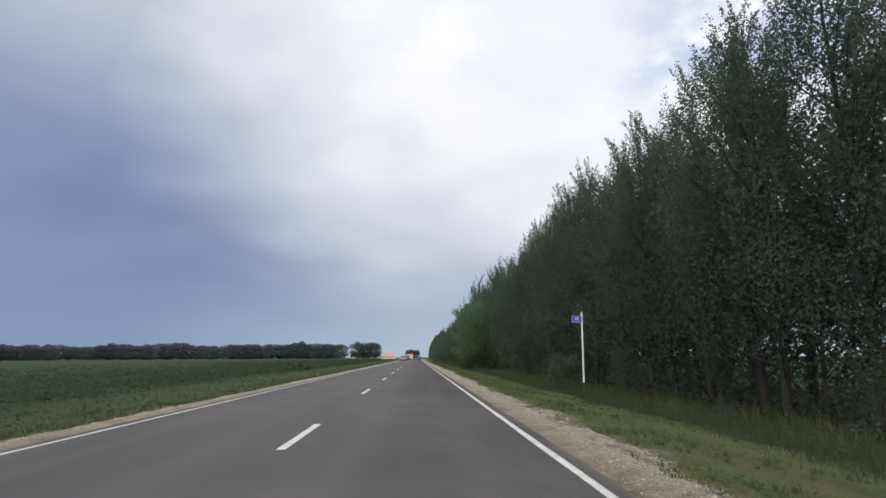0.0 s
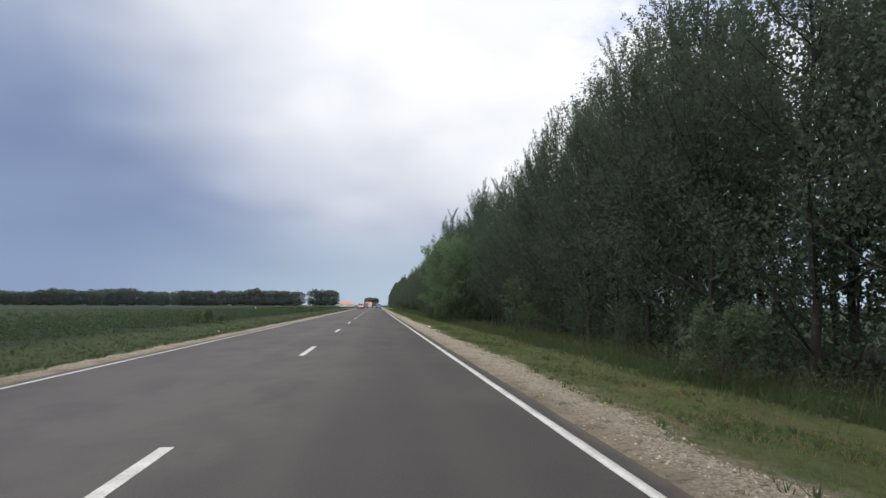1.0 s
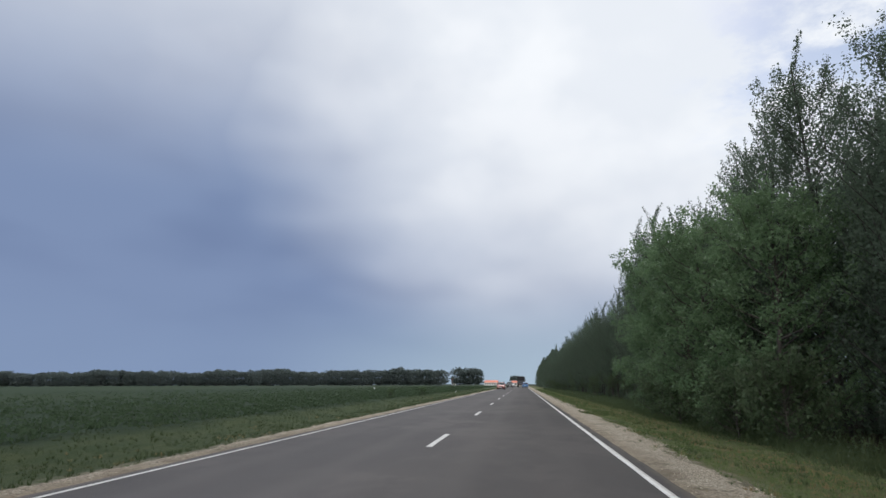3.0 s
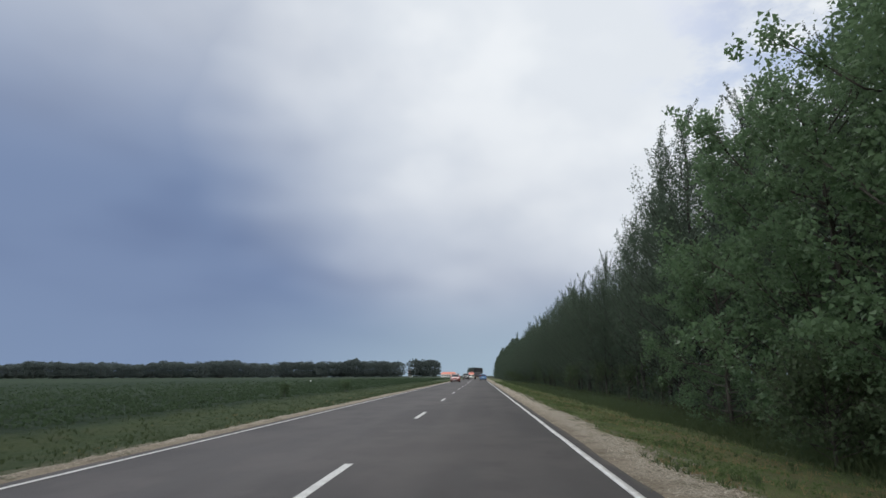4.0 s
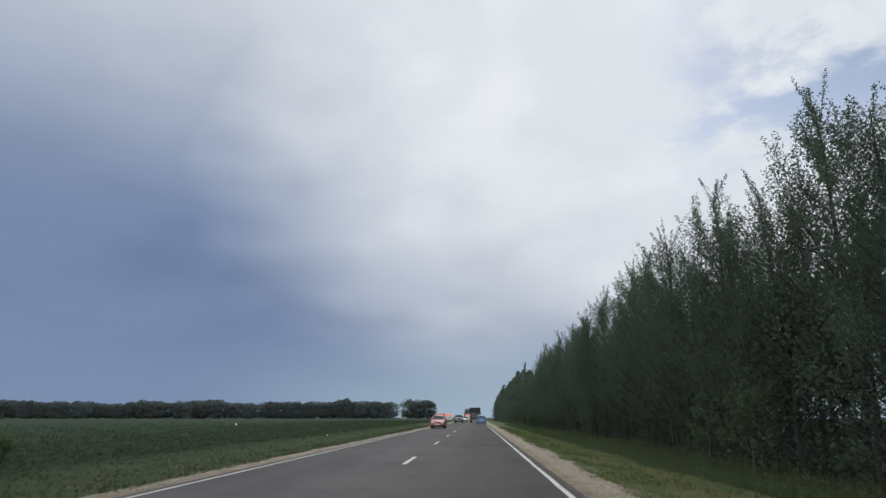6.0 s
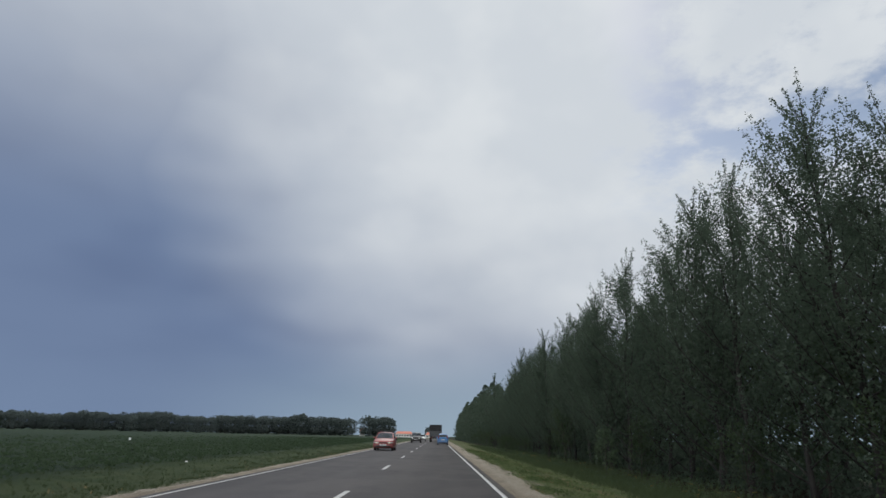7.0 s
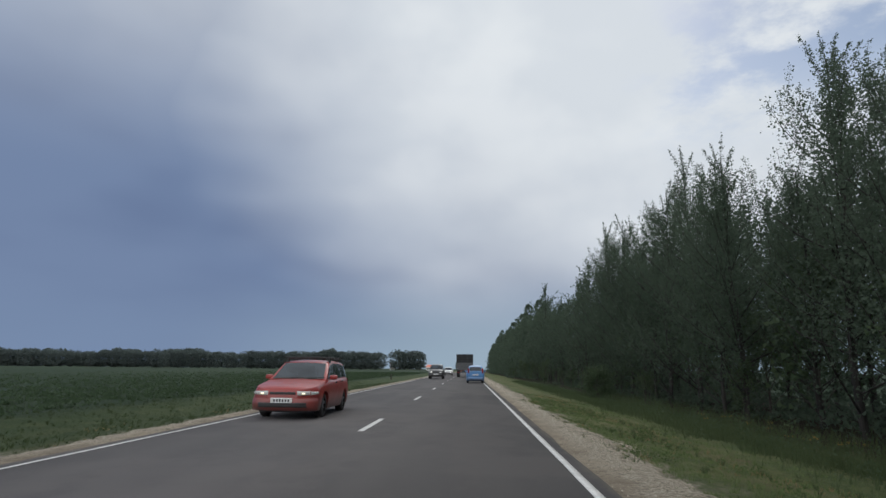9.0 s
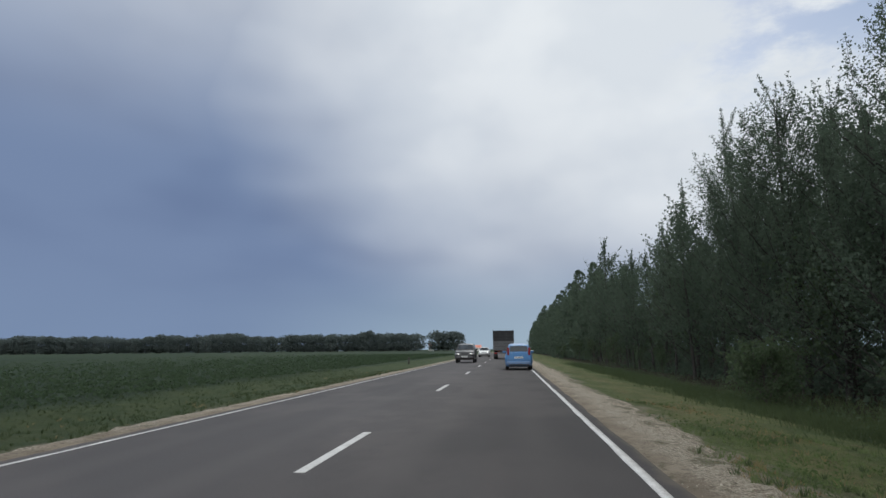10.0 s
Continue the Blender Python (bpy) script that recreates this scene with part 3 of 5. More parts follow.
def poplar(seed, height, reach, limbs, per, leaves, size, label, sides=4, low=0.07):
    """A belt poplar: limbs that sweep out and up, each ending in a fan of upright leafy shoots, so that the crown's outline is feathered."""
    rnd = np.random.default_rng(seed)
    top = thing("poplar_tree", label, "tree")
    p, r = stem(rnd, height * 0.9, rnd.normal(scale=0.025 * height, size=2), 0.14)
    segs, shoots = [], []
    for i in range(limbs):
        ze = low + 0.04 + (0.80 - low) * ((i + rnd.uniform(0, 1)) / limbs) ** 0.85
        rad = reach * float(np.interp(ze, [0.0, 0.12, 0.35, 0.6, 0.78, 0.9], [0.7, 0.95, 1.0, 0.82, 0.52, 0.2])) * rnd.uniform(0.7, 1.18)
        el = radians(30 + 30 * ze + rnd.normal(scale=6))
        zb = max(0.04, ze - rad * math.tan(el) / height)
        az = i * 2.4 + rnd.normal(scale=0.45)
        out = np.array([math.cos(az), math.sin(az), 0.0])
        base = along(p, zb / 0.9)
        end = np.array([base[0], base[1], ze * height]) + out * rad
        mid = base + (end - base) * 0.55 - np.array([0, 0, 0.1 * rad])
        rb = 0.012 + 0.011 * rad
        segs += [(base, mid, rb, rb * 0.65), (mid, end, rb * 0.65, 0.008)]
        for j in range(per):
            t = 0.25 + 0.75 * (j + rnd.random()) / per
            q = base + (mid - base) * t / 0.55 if t < 0.55 else mid + (end - mid) * (t - 0.55) / 0.45
            d = out * rnd.normal(0.28, 0.22) + np.array([rnd.normal(scale=0.24), rnd.normal(scale=0.24), 1.0])
            e = q + d / np.linalg.norm(d) * rnd.uniform(0.055, 0.125) * height * (0.75 + 0.4 * ze)
            shoots.append((q, e, 1.0))
            if j % 2 == 0:
                segs.append((q, e, 0.011, 0.003))
    for j in range(9):      # leading shoots
        q = along(p, rnd.uniform(0.8, 1.0))
        d = np.array([rnd.normal(scale=0.3), rnd.normal(scale=0.3), 1.0])
        e = q + d / np.linalg.norm(d) * rnd.uniform(0.09, 0.16) * height
        e[2] = min(e[2], height)
        shoots.append((q, e, 1.1))
        segs.append((q, e, 0.016, 0.004))
    wooden_parts(top, p, r, segs, sides, BARK)
    a, b = np.array([q[0] for q in shoots]), np.array([q[1] for q in shoots])
    w = np.linalg.norm(b - a, axis=1) * np.array([q[2] for q in shoots]) * (0.75 + 0.9 * a[:, 2] / height)
    k = rnd.choice(len(a), leaves, p=w / w.sum())
    t = rnd.uniform(-0.15, 1.0, leaves)
    z = (a[k] + (b - a)[k] * t[:, None])[:, 2:] / height
    spread = np.clip(0.62 - 0.58 * z, 0.075, 0.42) * (1.25 - 0.75 * np.clip(t, 0, 1)[:, None])
    c = a[k] + (b - a)[k] * t[:, None] + rnd.normal(size=(leaves, 3)) * spread
    v, f = leaf_chips(c, size * np.clip(1.3 - 0.45 * z[:, 0], 0.85, 1.2), rnd)
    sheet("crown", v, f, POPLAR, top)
    return top


def plant(masters, places, group):
    """Puts the masters, then copies of them, at places (x, y, turn, scale); groups them."""
    used = set()
    for i, (m, x, y, turn, s) in enumerate(places):
        z = float(ground_z(x, y)) - 0.05
        at = pose(x, y, z, 0, 0, turn)
        if m not in used:
            used.add(m)
            masters[m].scale = (s, s, s)
            masters[m].location, masters[m].rotation_euler = (x, y, z), (0, 0, radians(turn))
            tagged(masters[m], group=group)
        else:
            c = copy_thing(masters[m], at)
            c.scale = (s, s, s)


POPLAR_LABEL = "tall poplar with upright grey-green leafy shoots in a roadside belt"
POPLAR_TALL = 14.5
near_poplars = [poplar(20 + i, POPLAR_TALL, 2.9 + 0.15 * (i % 3), 40, 7, 22000, 0.051, POPLAR_LABEL, low=0.17) for i in range(6)]
mid_poplars = [poplar(40 + i, POPLAR_TALL, 2.8, 30, 5, 3300, 0.115, "poplar deeper in the belt with a bare lower trunk", 3, 0.19) for i in range(3)]

rnd = np.random.default_rng(5)
# the belt's tallest trees: place along the road and height
TALL_Y = [11, 15, 19.5, 24, 28.5, 31.5, 37, 42.5, 47, 52.5, 58.5, 64.5, 71, 74.5, 78, 84, 90, 97, 102, 106, 110, 116, 122.5, 129.5, 136.5, 143, 146, 149, 156, 161.5, 167, 173.5, 179, 186, 190, 198, 204, 212, 219, 240, 251]
TALL_H = [14.4, 14.4, 14.3, 14.3, 14.6, 15.8, 15.5, 15.3, 15.4, 14.2, 13.4, 14.1, 15.6, 14.7, 14.3, 13.2, 14.6, 16.4, 15.2, 15.2, 13.8, 12.0, 13.9, 12.7, 13.1, 13.1, 13.7, 12.6, 13.5, 11.8, 12.9, 12.9, 11.4, 13.6, 13.2, 13.4, 13.9, 12.5, 11.4, 14, 12.8]


def belt_height(y):
    return float(np.interp(y, TALL_Y, TALL_H))


front, back = [], []
y = 1.0
while y < 255:
    tall = min(range(len(TALL_Y)), key=lambda i: abs(TALL_Y[i] - y))
    if abs(TALL_Y[tall] - y) < 1.5:
        at, h = TALL_Y[tall], TALL_H[tall]
    else:
        at, h = y, belt_height(y) * (rnd.uniform(0.88, 0.98) if y < 56 else rnd.uniform(0.76, 0.88))
    (front if at < 208 else back).append((int(rnd.integers(6 if at < 208 else 3)), 13.4 + rnd.normal(scale=0.35), at, rnd.uniform(0, 360), h / POPLAR_TALL))
    y = max(y, at) + rnd.uniform(2.5, 3.2)
for row in range(2):
    y = 3.0 + 2.0 * row
    while y < 235:
        back.append((int(rnd.integers(3)), 16.6 + 3.0 * row + rnd.normal(scale=0.4), y, rnd.uniform(0, 360), belt_height(y) / POPLAR_TALL * (rnd.uniform(0.88, 1.0) if y < 56 else rnd.uniform(0.78, 0.93))))
        y += rnd.uniform(2.8, 4.0)
plant(near_poplars, front, "poplars of the roadside belt")
plant(mid_poplars, back, "poplars of the roadside belt")


def far_belt():
    """The belt's far stretch, where single trees run together: one mesh."""
    r = np.random.default_rng(9)
    cs, segs = [], []
    for row in range(2):
        y = 254.0 + row
        while y < 455:
            h, x = 12.4 * (1 + 0.08 * math.sin(y / 4.7) + 0.05 * math.sin(y / 1.9)) * r.uniform(0.86, 1.08), 13.7 + 3.2 * row + r.normal(scale=0.5)
            z = float(ground_z(x, y))
            m = 750
            u = r.uniform(0, 1, m) ** 0.85
            rad = 3.1 * np.clip(1 - u ** 2.2, 0.02, 1) ** 0.6 * r.uniform(0.1, 1, m) ** 0.5 * (0.86 + 0.2 * np.sin(u * 17 + y))
            az = r.uniform(0, 6.28, m)
            cs.append(np.stack([x + rad * np.cos(az), y + rad * np.sin(az), z + 0.1 + h * u], 1))
            segs.append(((x, y, z - 0.3), (x, y, z + h * 0.9), 0.14, 0.03))
            y += r.uniform(2.8, 4.0)
    v, f = leaf_chips(np.concatenate(cs), 0.27, r)
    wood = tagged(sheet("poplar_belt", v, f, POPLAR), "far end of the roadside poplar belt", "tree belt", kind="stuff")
    v, f = branch_mesh(segs, 5)
    sheet("trunk_row", v, f, BARK, wood)


far_belt()

# broad green maples in front of the belt
maples = [tree("maple_tree", 80 + i, 9.3 + 0.6 * i, 0.03, 3.3, 12, 60, 27000, 0.07, DARK_BARK, MAPLE, 0.16, "broad bright-green maple standing before the poplar belt", "tree", cluster=0.24, clump=0.58) for i in range(2)]
plant(maples, [(0, 10.8, 69.8, 20, 0.84), (1, 10.3, 75.8, 140, 0.86), (0, 10.7, 81.0, 250, 0.92), (1, 10.6, 88.0, 60, 0.62)], "maples before the belt")

# shrubs along the wood's edge
shrubs = [tree("willow_shrub", 100 + i, 2.0 + 0.5 * i, 0.04, 1.2, 40, 18, 1000, 0.06 + 0.006 * i, DARK_BARK, SHRUB, 0.035, "leafy willow shrub at the edge of the wood", "shrub", cluster=0.18, sides=3, twig=3) for i in range(3)]
low = [(0, 9.7, 39.6, 20, 0.62), (0, 10.4, 42.6, 80, 0.7), (2, 10.4, 16.5, 200, 0.6), (0, 10.6, 30.0, 33, 0.7)]
y = 4.0
while y < 300:
    low.append((int(rnd.integers(3)), 11.7 + rnd.normal(scale=0.55), y, rnd.uniform(0, 360), rnd.uniform(0.5, 1.1)))
    y += rnd.uniform(6.0, 12.0)
y = 6.0
while y < 250:
    low.append((int(rnd.integers(3)), 14.9 + rnd.normal(scale=0.6), y, rnd.uniform(0, 360), rnd.uniform(1.3, 2.1)))
    y += rnd.uniform(3.0, 4.8)
y = 7.0
while y < 250:
    low.append((int(rnd.integers(3)), 18.2 + rnd.normal(scale=0.8), y, rnd.uniform(0, 360), rnd.uniform(1.0, 1.5)))
    y += rnd.uniform(5.0, 8.0) if y < 90 else rnd.uniform(9.0, 15.0)
plant(shrubs, low, "shrubs along the wood's edge")

thickets = [tree("rounded_bush", 130 + i, 2.0, 0.03, reach, 22, 40, leaves, 0.066, DARK_BARK, leaf, 0.035, label, "bush", cluster=cluster, sides=4, clump=clump)
            for i, (leaf, reach, leaves, cluster, clump, label) in enumerate(((PALE_SHRUB, 1.35, 3000, 0.11, 0.3, "loose rounded grey-green bush standing in the ditch"), (SHRUB, 1.2, 3600, 0.16, 0.0, "dense dark-green bush at the foot of the maples")))]
plant(thickets, [(0, 9.3, 22.0, 10, 0.7), (1, 9.3, 66.2, 60, 1.0), (1, 8.8, 68.8, 160, 0.85), (1, 8.9, 72.0, 300, 0.95), (1, 8.6, 75.2, 90, 0.75), (1, 8.7, 78.6, 30, 0.85), (1, 10.2, 193.8, 50, 0.8)], "bushes in the ditch")

sapling = [tree("poplar_sapling", 140, 2.9, 0.1, 0.75, 35, 15, 750, 0.075, DARK_BARK, PALE_SHRUB, 0.025, "slender pale-leaved sapling standing in the ditch grass", "sapling", cluster=0.12, sides=4)]
plant(sapling, [(0, 9.3, 41.0, 80, 1.0), (0, 10.3, 151.0, 10, 0.75), (0, 11.0, 128.0, 200, 0.85)], "saplings in the ditch")

# bushes between verge and crop
bushes = [tree("field_bush", 120, 1.0, 0.05, 0.85, 30, 22, 2600, 0.045, DARK_BARK, FIELD_SHRUB, 0.03, "low green bush at the field's edge", "bush", cluster=0.13, sides=4)]
plant(bushes, [(0, -10.1, 53.6, 0, 0.6), (0, -9.5, 54.8, 90, 0.4), (0, -10.6, 52.4, 200, 0.42), (0, -9.6, 117.5, 40, 0.62), (0, -10.5, 104.0, 10, 0.55)], "bushes at the field's edge")


def blades(name, n, xs, ys, tall, wide, material, label, category="grass", power=1.0, clump=0.0):
    """Grass: single tapering blades, scattered over a stretch of the verge."""
    x, y = xs(n), rng.uniform(*ys, n)
    if clump:
        cx = np.sin(x * 2.1 + 1.7 * np.sin(y * 0.9)) + np.sin(y * 1.3 + x) + rng.normal(scale=0.5, size=n)
        keep = cx > clump
        x, y = x[keep], y[keep]
        n = len(x)
    z = ground_z(x, y) - 0.01
    h = tall * rng.uniform(0.45, 1.25, n) ** power
    az = rng.uniform(0, 2 * np.pi, n)
    w = wide * rng.uniform(0.6, 1.3, n)
    lean = rng.normal(scale=0.35, size=(n, 2)) * h[:, None]
    base = np.stack([x, y, z], 1)
    side = np.stack([np.cos(az) * w, np.sin(az) * w, 0 * w], 1)
    tip = base + np.stack([lean[:, 0], lean[:, 1], h], 1)
    v = np.stack([base - side, base + side, tip], 1).reshape(-1, 3)
    ob = sheet(name, v, np.arange(3 * n).reshape(-1, 3), material)
    return tagged(ob, label, category, kind="stuff")


def tufts(name, n, per, xs, ys, tall, wide, material, label, category="grass", clump=-9.0):
    """Grass in tufts: blades that lean outwards from one foot."""
    x, y = xs(n), rng.uniform(*ys, n)
    keep = np.sin(x * 2.1 + 1.7 * np.sin(y * 0.9)) + np.sin(y * 1.3 + x) + rng.normal(scale=0.6, size=n) > clump
    x, y = np.repeat(x[keep], per), np.repeat(y[keep], per)
    m = len(x)
    az = rng.uniform(0, 2 * np.pi, m)
    r = rng.uniform(0, 0.035, m)
    bx, by = x + r * np.cos(az), y + r * np.sin(az)
    h = tall * np.repeat(rng.uniform(0.55, 1.3, m // per), per) * rng.uniform(0.6, 1.1, m)
    out = h * rng.uniform(0.15, 0.9, m)
    base = np.stack([bx, by, ground_z(bx, by) - 0.008], 1)
    tip = base + np.stack([np.cos(az) * out, np.sin(az) * out, h], 1)
    w = wide * rng.uniform(0.6, 1.3, m)
    t2 = az + np.pi / 2 + rng.normal(scale=0.6, size=m)
    sd = np.stack([np.cos(t2) * w, np.sin(t2) * w, 0 * w], 1)
    v = np.stack([base - sd, base + sd, tip], 1).reshape(-1, 3)
    return tagged(sheet(name, v, np.arange(3 * m).reshape(-1, 3), material), label, category, kind="stuff")


tufts("verge_grass", 33000, 6, lambda n: 4.75 + 3.7 * rng.beta(1.2, 1.6, n), (-8, 185), 0.07, 0.006, GRASS, "short green mown grass on the road bank")
tufts("dry_grass", 10000, 6, lambda n: rng.normal(6.6, 0.95, n), (14, 130), 0.075, 0.006, DRY_GRASS, "band of dry yellowed grass on the road bank", clump=-0.4)
tufts("dry_grass", 3600, 6, lambda n: rng.normal(6.3, 0.6, n), (130, 192), 0.07, 0.006, DRY_GRASS, "patches of dry yellowed grass on the road bank", clump=0.5)
tufts("weed_tufts", 5200, 10, lambda n: 4.4 + 4.0 * rng.beta(1.0, 1.7, n), (-8, 185), 0.11, 0.011, TALL_GRASS, "dark green weed tufts between gravel and ditch", "weeds", clump=0.25)
blades("tall_grass", 150000, lambda n: rng.normal(9.55, 0.65, n), (-2, 240), 0.31, 0.013, TALL_GRASS, "tall uncut grass in the ditch below the wood", clump=-0.8)
blades("tall_grass", 20000, lambda n: rng.normal(11.3, 0.8, n), (-9, 200), 0.5, 0.013, TALL_GRASS, "shaded tall grass under the wood's edge")
tufts("field_side_grass", 16000, 6, lambda n: -rng.uniform(4.4, 10.2, n), (-4, 215), 0.09, 0.009, WEST_GRASS, "short green grass between road and field")
tufts("field_side_dry_grass", 2600, 6, lambda n: -rng.uniform(4.4, 8.0, n), (-4, 215), 0.08, 0.008, DRY_GRASS, "dry yellowed grass between road and field", clump=0.9)
tufts("shoulder_weeds", 10000, 7, lambda n: 4.05 + 1.0 * rng.beta(2.4, 1.0, n), (-8, 185), 0.065, 0.008, GRASS, "sparse weeds growing through the gravel", "weeds", clump=0.1)
tufts("shoulder_straw", 6000, 7, lambda n: 4.2 + 0.9 * rng.beta(2.0, 1.0, n), (-8, 185), 0.06, 0.008, DRY_GRASS, "dry straw tufts along the gravel's edge", "weeds", clump=0.3)


def undergrowth():
    """Nettles and saplings that close the wood near the ground."""
    n = 95000
    x, y = rng.uniform(12.9, 21.0, n), rng.uniform(4, 235, n)
    tall = 1.3 + 0.8 * np.sin(x * 1.7 + y * 0.6) + 0.6 * np.sin(y * 1.1 + 2 * np.sin(x))
    tall = tall + np.where(y < 90, 1.5, 0.5) * np.clip((x - 15.5) / 3, 0, 1)
    z = ground_z(x, y) + np.clip(tall, 0.4, 4) * rng.random(n) ** 0.8 * np.clip((x - 12.2) / 2.0, 0.35, 1)
    v, f = leaf_chips(np.stack([x, y, z], 1), 0.085, rng)
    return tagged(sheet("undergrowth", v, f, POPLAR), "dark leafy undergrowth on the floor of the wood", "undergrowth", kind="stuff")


undergrowth()


blades("seed_grass", 3500, lambda n: rng.normal(10.2, 0.8, n), (0, 60), 0.7, 0.005, DRY_GRASS, "tall straw-coloured seed grass in the ditch", clump=0.2)


def wildflowers(n, ys, name, material, label):
    """Flower heads on thin stalks in loose drifts along the ditch."""
    y = rng.uniform(*ys, n)
    x = rng.normal(9.6, 0.7, n) + 0.4 * np.sin(y * 0.7)
    keep = np.sin(y * 0.9 + x) + rng.normal(scale=0.5, size=n) > 0.2
    x, y = x[keep], y[keep]
    foot = np.stack([x, y, ground_z(x, y)], 1)
    head = foot + np.stack([rng.normal(scale=0.08, size=len(x)), rng.normal(scale=0.08, size=len(x)), rng.uniform(0.35, 0.7, len(x))], 1)
    c = np.repeat(head, 8, 0) + rng.normal(scale=(0.045, 0.045, 0.015), size=(len(x) * 8, 3))
    v, f = leaf_cards(c, 0.018, rng, 0.8)
    ob = tagged(sheet(name, v, f, material), label, "flowers", kind="stuff")
    v, f = branch_mesh([(a, b, 0.005, 0.003) for a, b in zip(foot, head)], 3)
    sheet("stalk_growth", v, f, TALL_GRASS, ob)


wildflowers(110, (128, 178), "yellow_wildflowers", TANSY, "drifts of dull yellow wildflowers in the ditch")


def broad_weeds(name, n, xs, ys, hs, k, spread, leaf, material, label, clump=-9.0):
    """Broad-leaved weeds in loose clumps."""
    x, y = xs(n), rng.uniform(*ys, n)
    keep = np.sin(x * 2.1 + 1.7 * np.sin(y * 0.9)) + np.sin(y * 1.3 + x) + rng.normal(scale=0.6, size=n) > clump
    x, y = x[keep], y[keep]
    n = len(x)
    h = rng.uniform(*hs, n)
    c = np.repeat(np.stack([x, y, ground_z(x, y)], 1), k, 0)
    hh = np.repeat(h, k)
    c += np.stack([rng.normal(scale=spread, size=n * k), rng.normal(scale=spread, size=n * k), hh * rng.uniform(0.1, 1.1, n * k)], 1)
    v, f = leaf_cards(c, leaf, rng, 0.45)
    return tagged(sheet(name, v, f, material), label, "weeds", kind="stuff")


broad_weeds("ditch_weeds", 1300, lambda n: rng.normal(9.8, 0.8, n), (-8, 230), (0.25, 0.75), 22, 0.16, 0.04, SHRUB, "clumps of broad-leaved weeds growing in the ditch")
broad_weeds("bank_weeds", 5000, lambda n: 4.9 + 1.9 * rng.beta(1.3, 2.0, n), (-8, 190), (0.05, 0.15), 12, 0.07, 0.024, WEED, "low broad-leaved weeds between gravel and mown bank", 0.2)


def crop_plants():
    n = 22000
    x = -10.2 - rng.exponential(13, n)
    x = -10.2 + np.round((x + 10.2) / 0.5) * 0.5 + rng.normal(scale=0.05, size=n)
    y = rng.uniform(0, 330, n)
    keep = x > -75
    x, y = x[keep], y[keep]
    k = 6
    c = np.stack([x, y, ground_z(x, y) + 0.055], 1)
    c = np.repeat(c, k, 0) + rng.normal(scale=(0.13, 0.13, 0.035), size=(len(x) * k, 3))
    v, f = leaf_cards(c, 0.08, rng, 0.6, -0.2)
    return tagged(sheet("beet_crop", v, f, CROP), "rows of dark green broad-leaved crop in the field", "crop", kind="stuff")


crop_plants()


def stones(n, side, inner, outer, wob, ys, name, label):
    y = rng.uniform(*ys, n)
    u = np.clip(rng.beta(1.7, 1.3, n) * 1.08, 0.04, 1.08)
    x = side * (inner + (shoulder_edge(y, outer, wob) - inner) * u)
    s = 0.006 + 0.012 * rng.random(n) ** 2.5 + 0.009 * (rng.random(n) > 0.985)
    s = s * np.where(y > 120, 0.75, 1.0)
    z = ground_z(x, y) + np.where(u < 1, shoulder_rise(u), 0.004) + 0.2 * s
    o = np.array([(1, 0, 0), (0, 1, 0), (-1, 0, 0), (0, -1, 0), (0, 0, 0.6)], float)
    v = o[None] * rng.uniform(0.6, 1.4, (n, 5, 1)) * s[:, None, None]
    v[:, :4, 2] -= 0.3 * s[:, None]
    t = rng.uniform(0, 6.28, n)
    rx = v[..., 0] * np.cos(t)[:, None] - v[..., 1] * np.sin(t)[:, None]
    ry = v[..., 0] * np.sin(t)[:, None] + v[..., 1] * np.cos(t)[:, None]
    v = np.stack([rx + x[:, None], ry + y[:, None], v[..., 2] + z[:, None]], -1)
    f = np.array([(0, 1, 4), (1, 2, 4), (2, 3, 4), (3, 0, 4)])
    f = (np.arange(n)[:, None, None] * 5 + f[None]).reshape(-1, 3)
    return tagged(sheet(name, v.reshape(-1, 3), f, STONE), label, "gravel", kind="stuff")


stones(46000, 1, 3.735, 4.88, 0.3, (-6, 180), "gravel_chips", "loose pale limestone chips strewn on the shoulder")
stones(12000, -1, 3.735, 4.4, 0.14, (-2, 180), "gravel_chips", "loose pale chips along the field side shoulder")


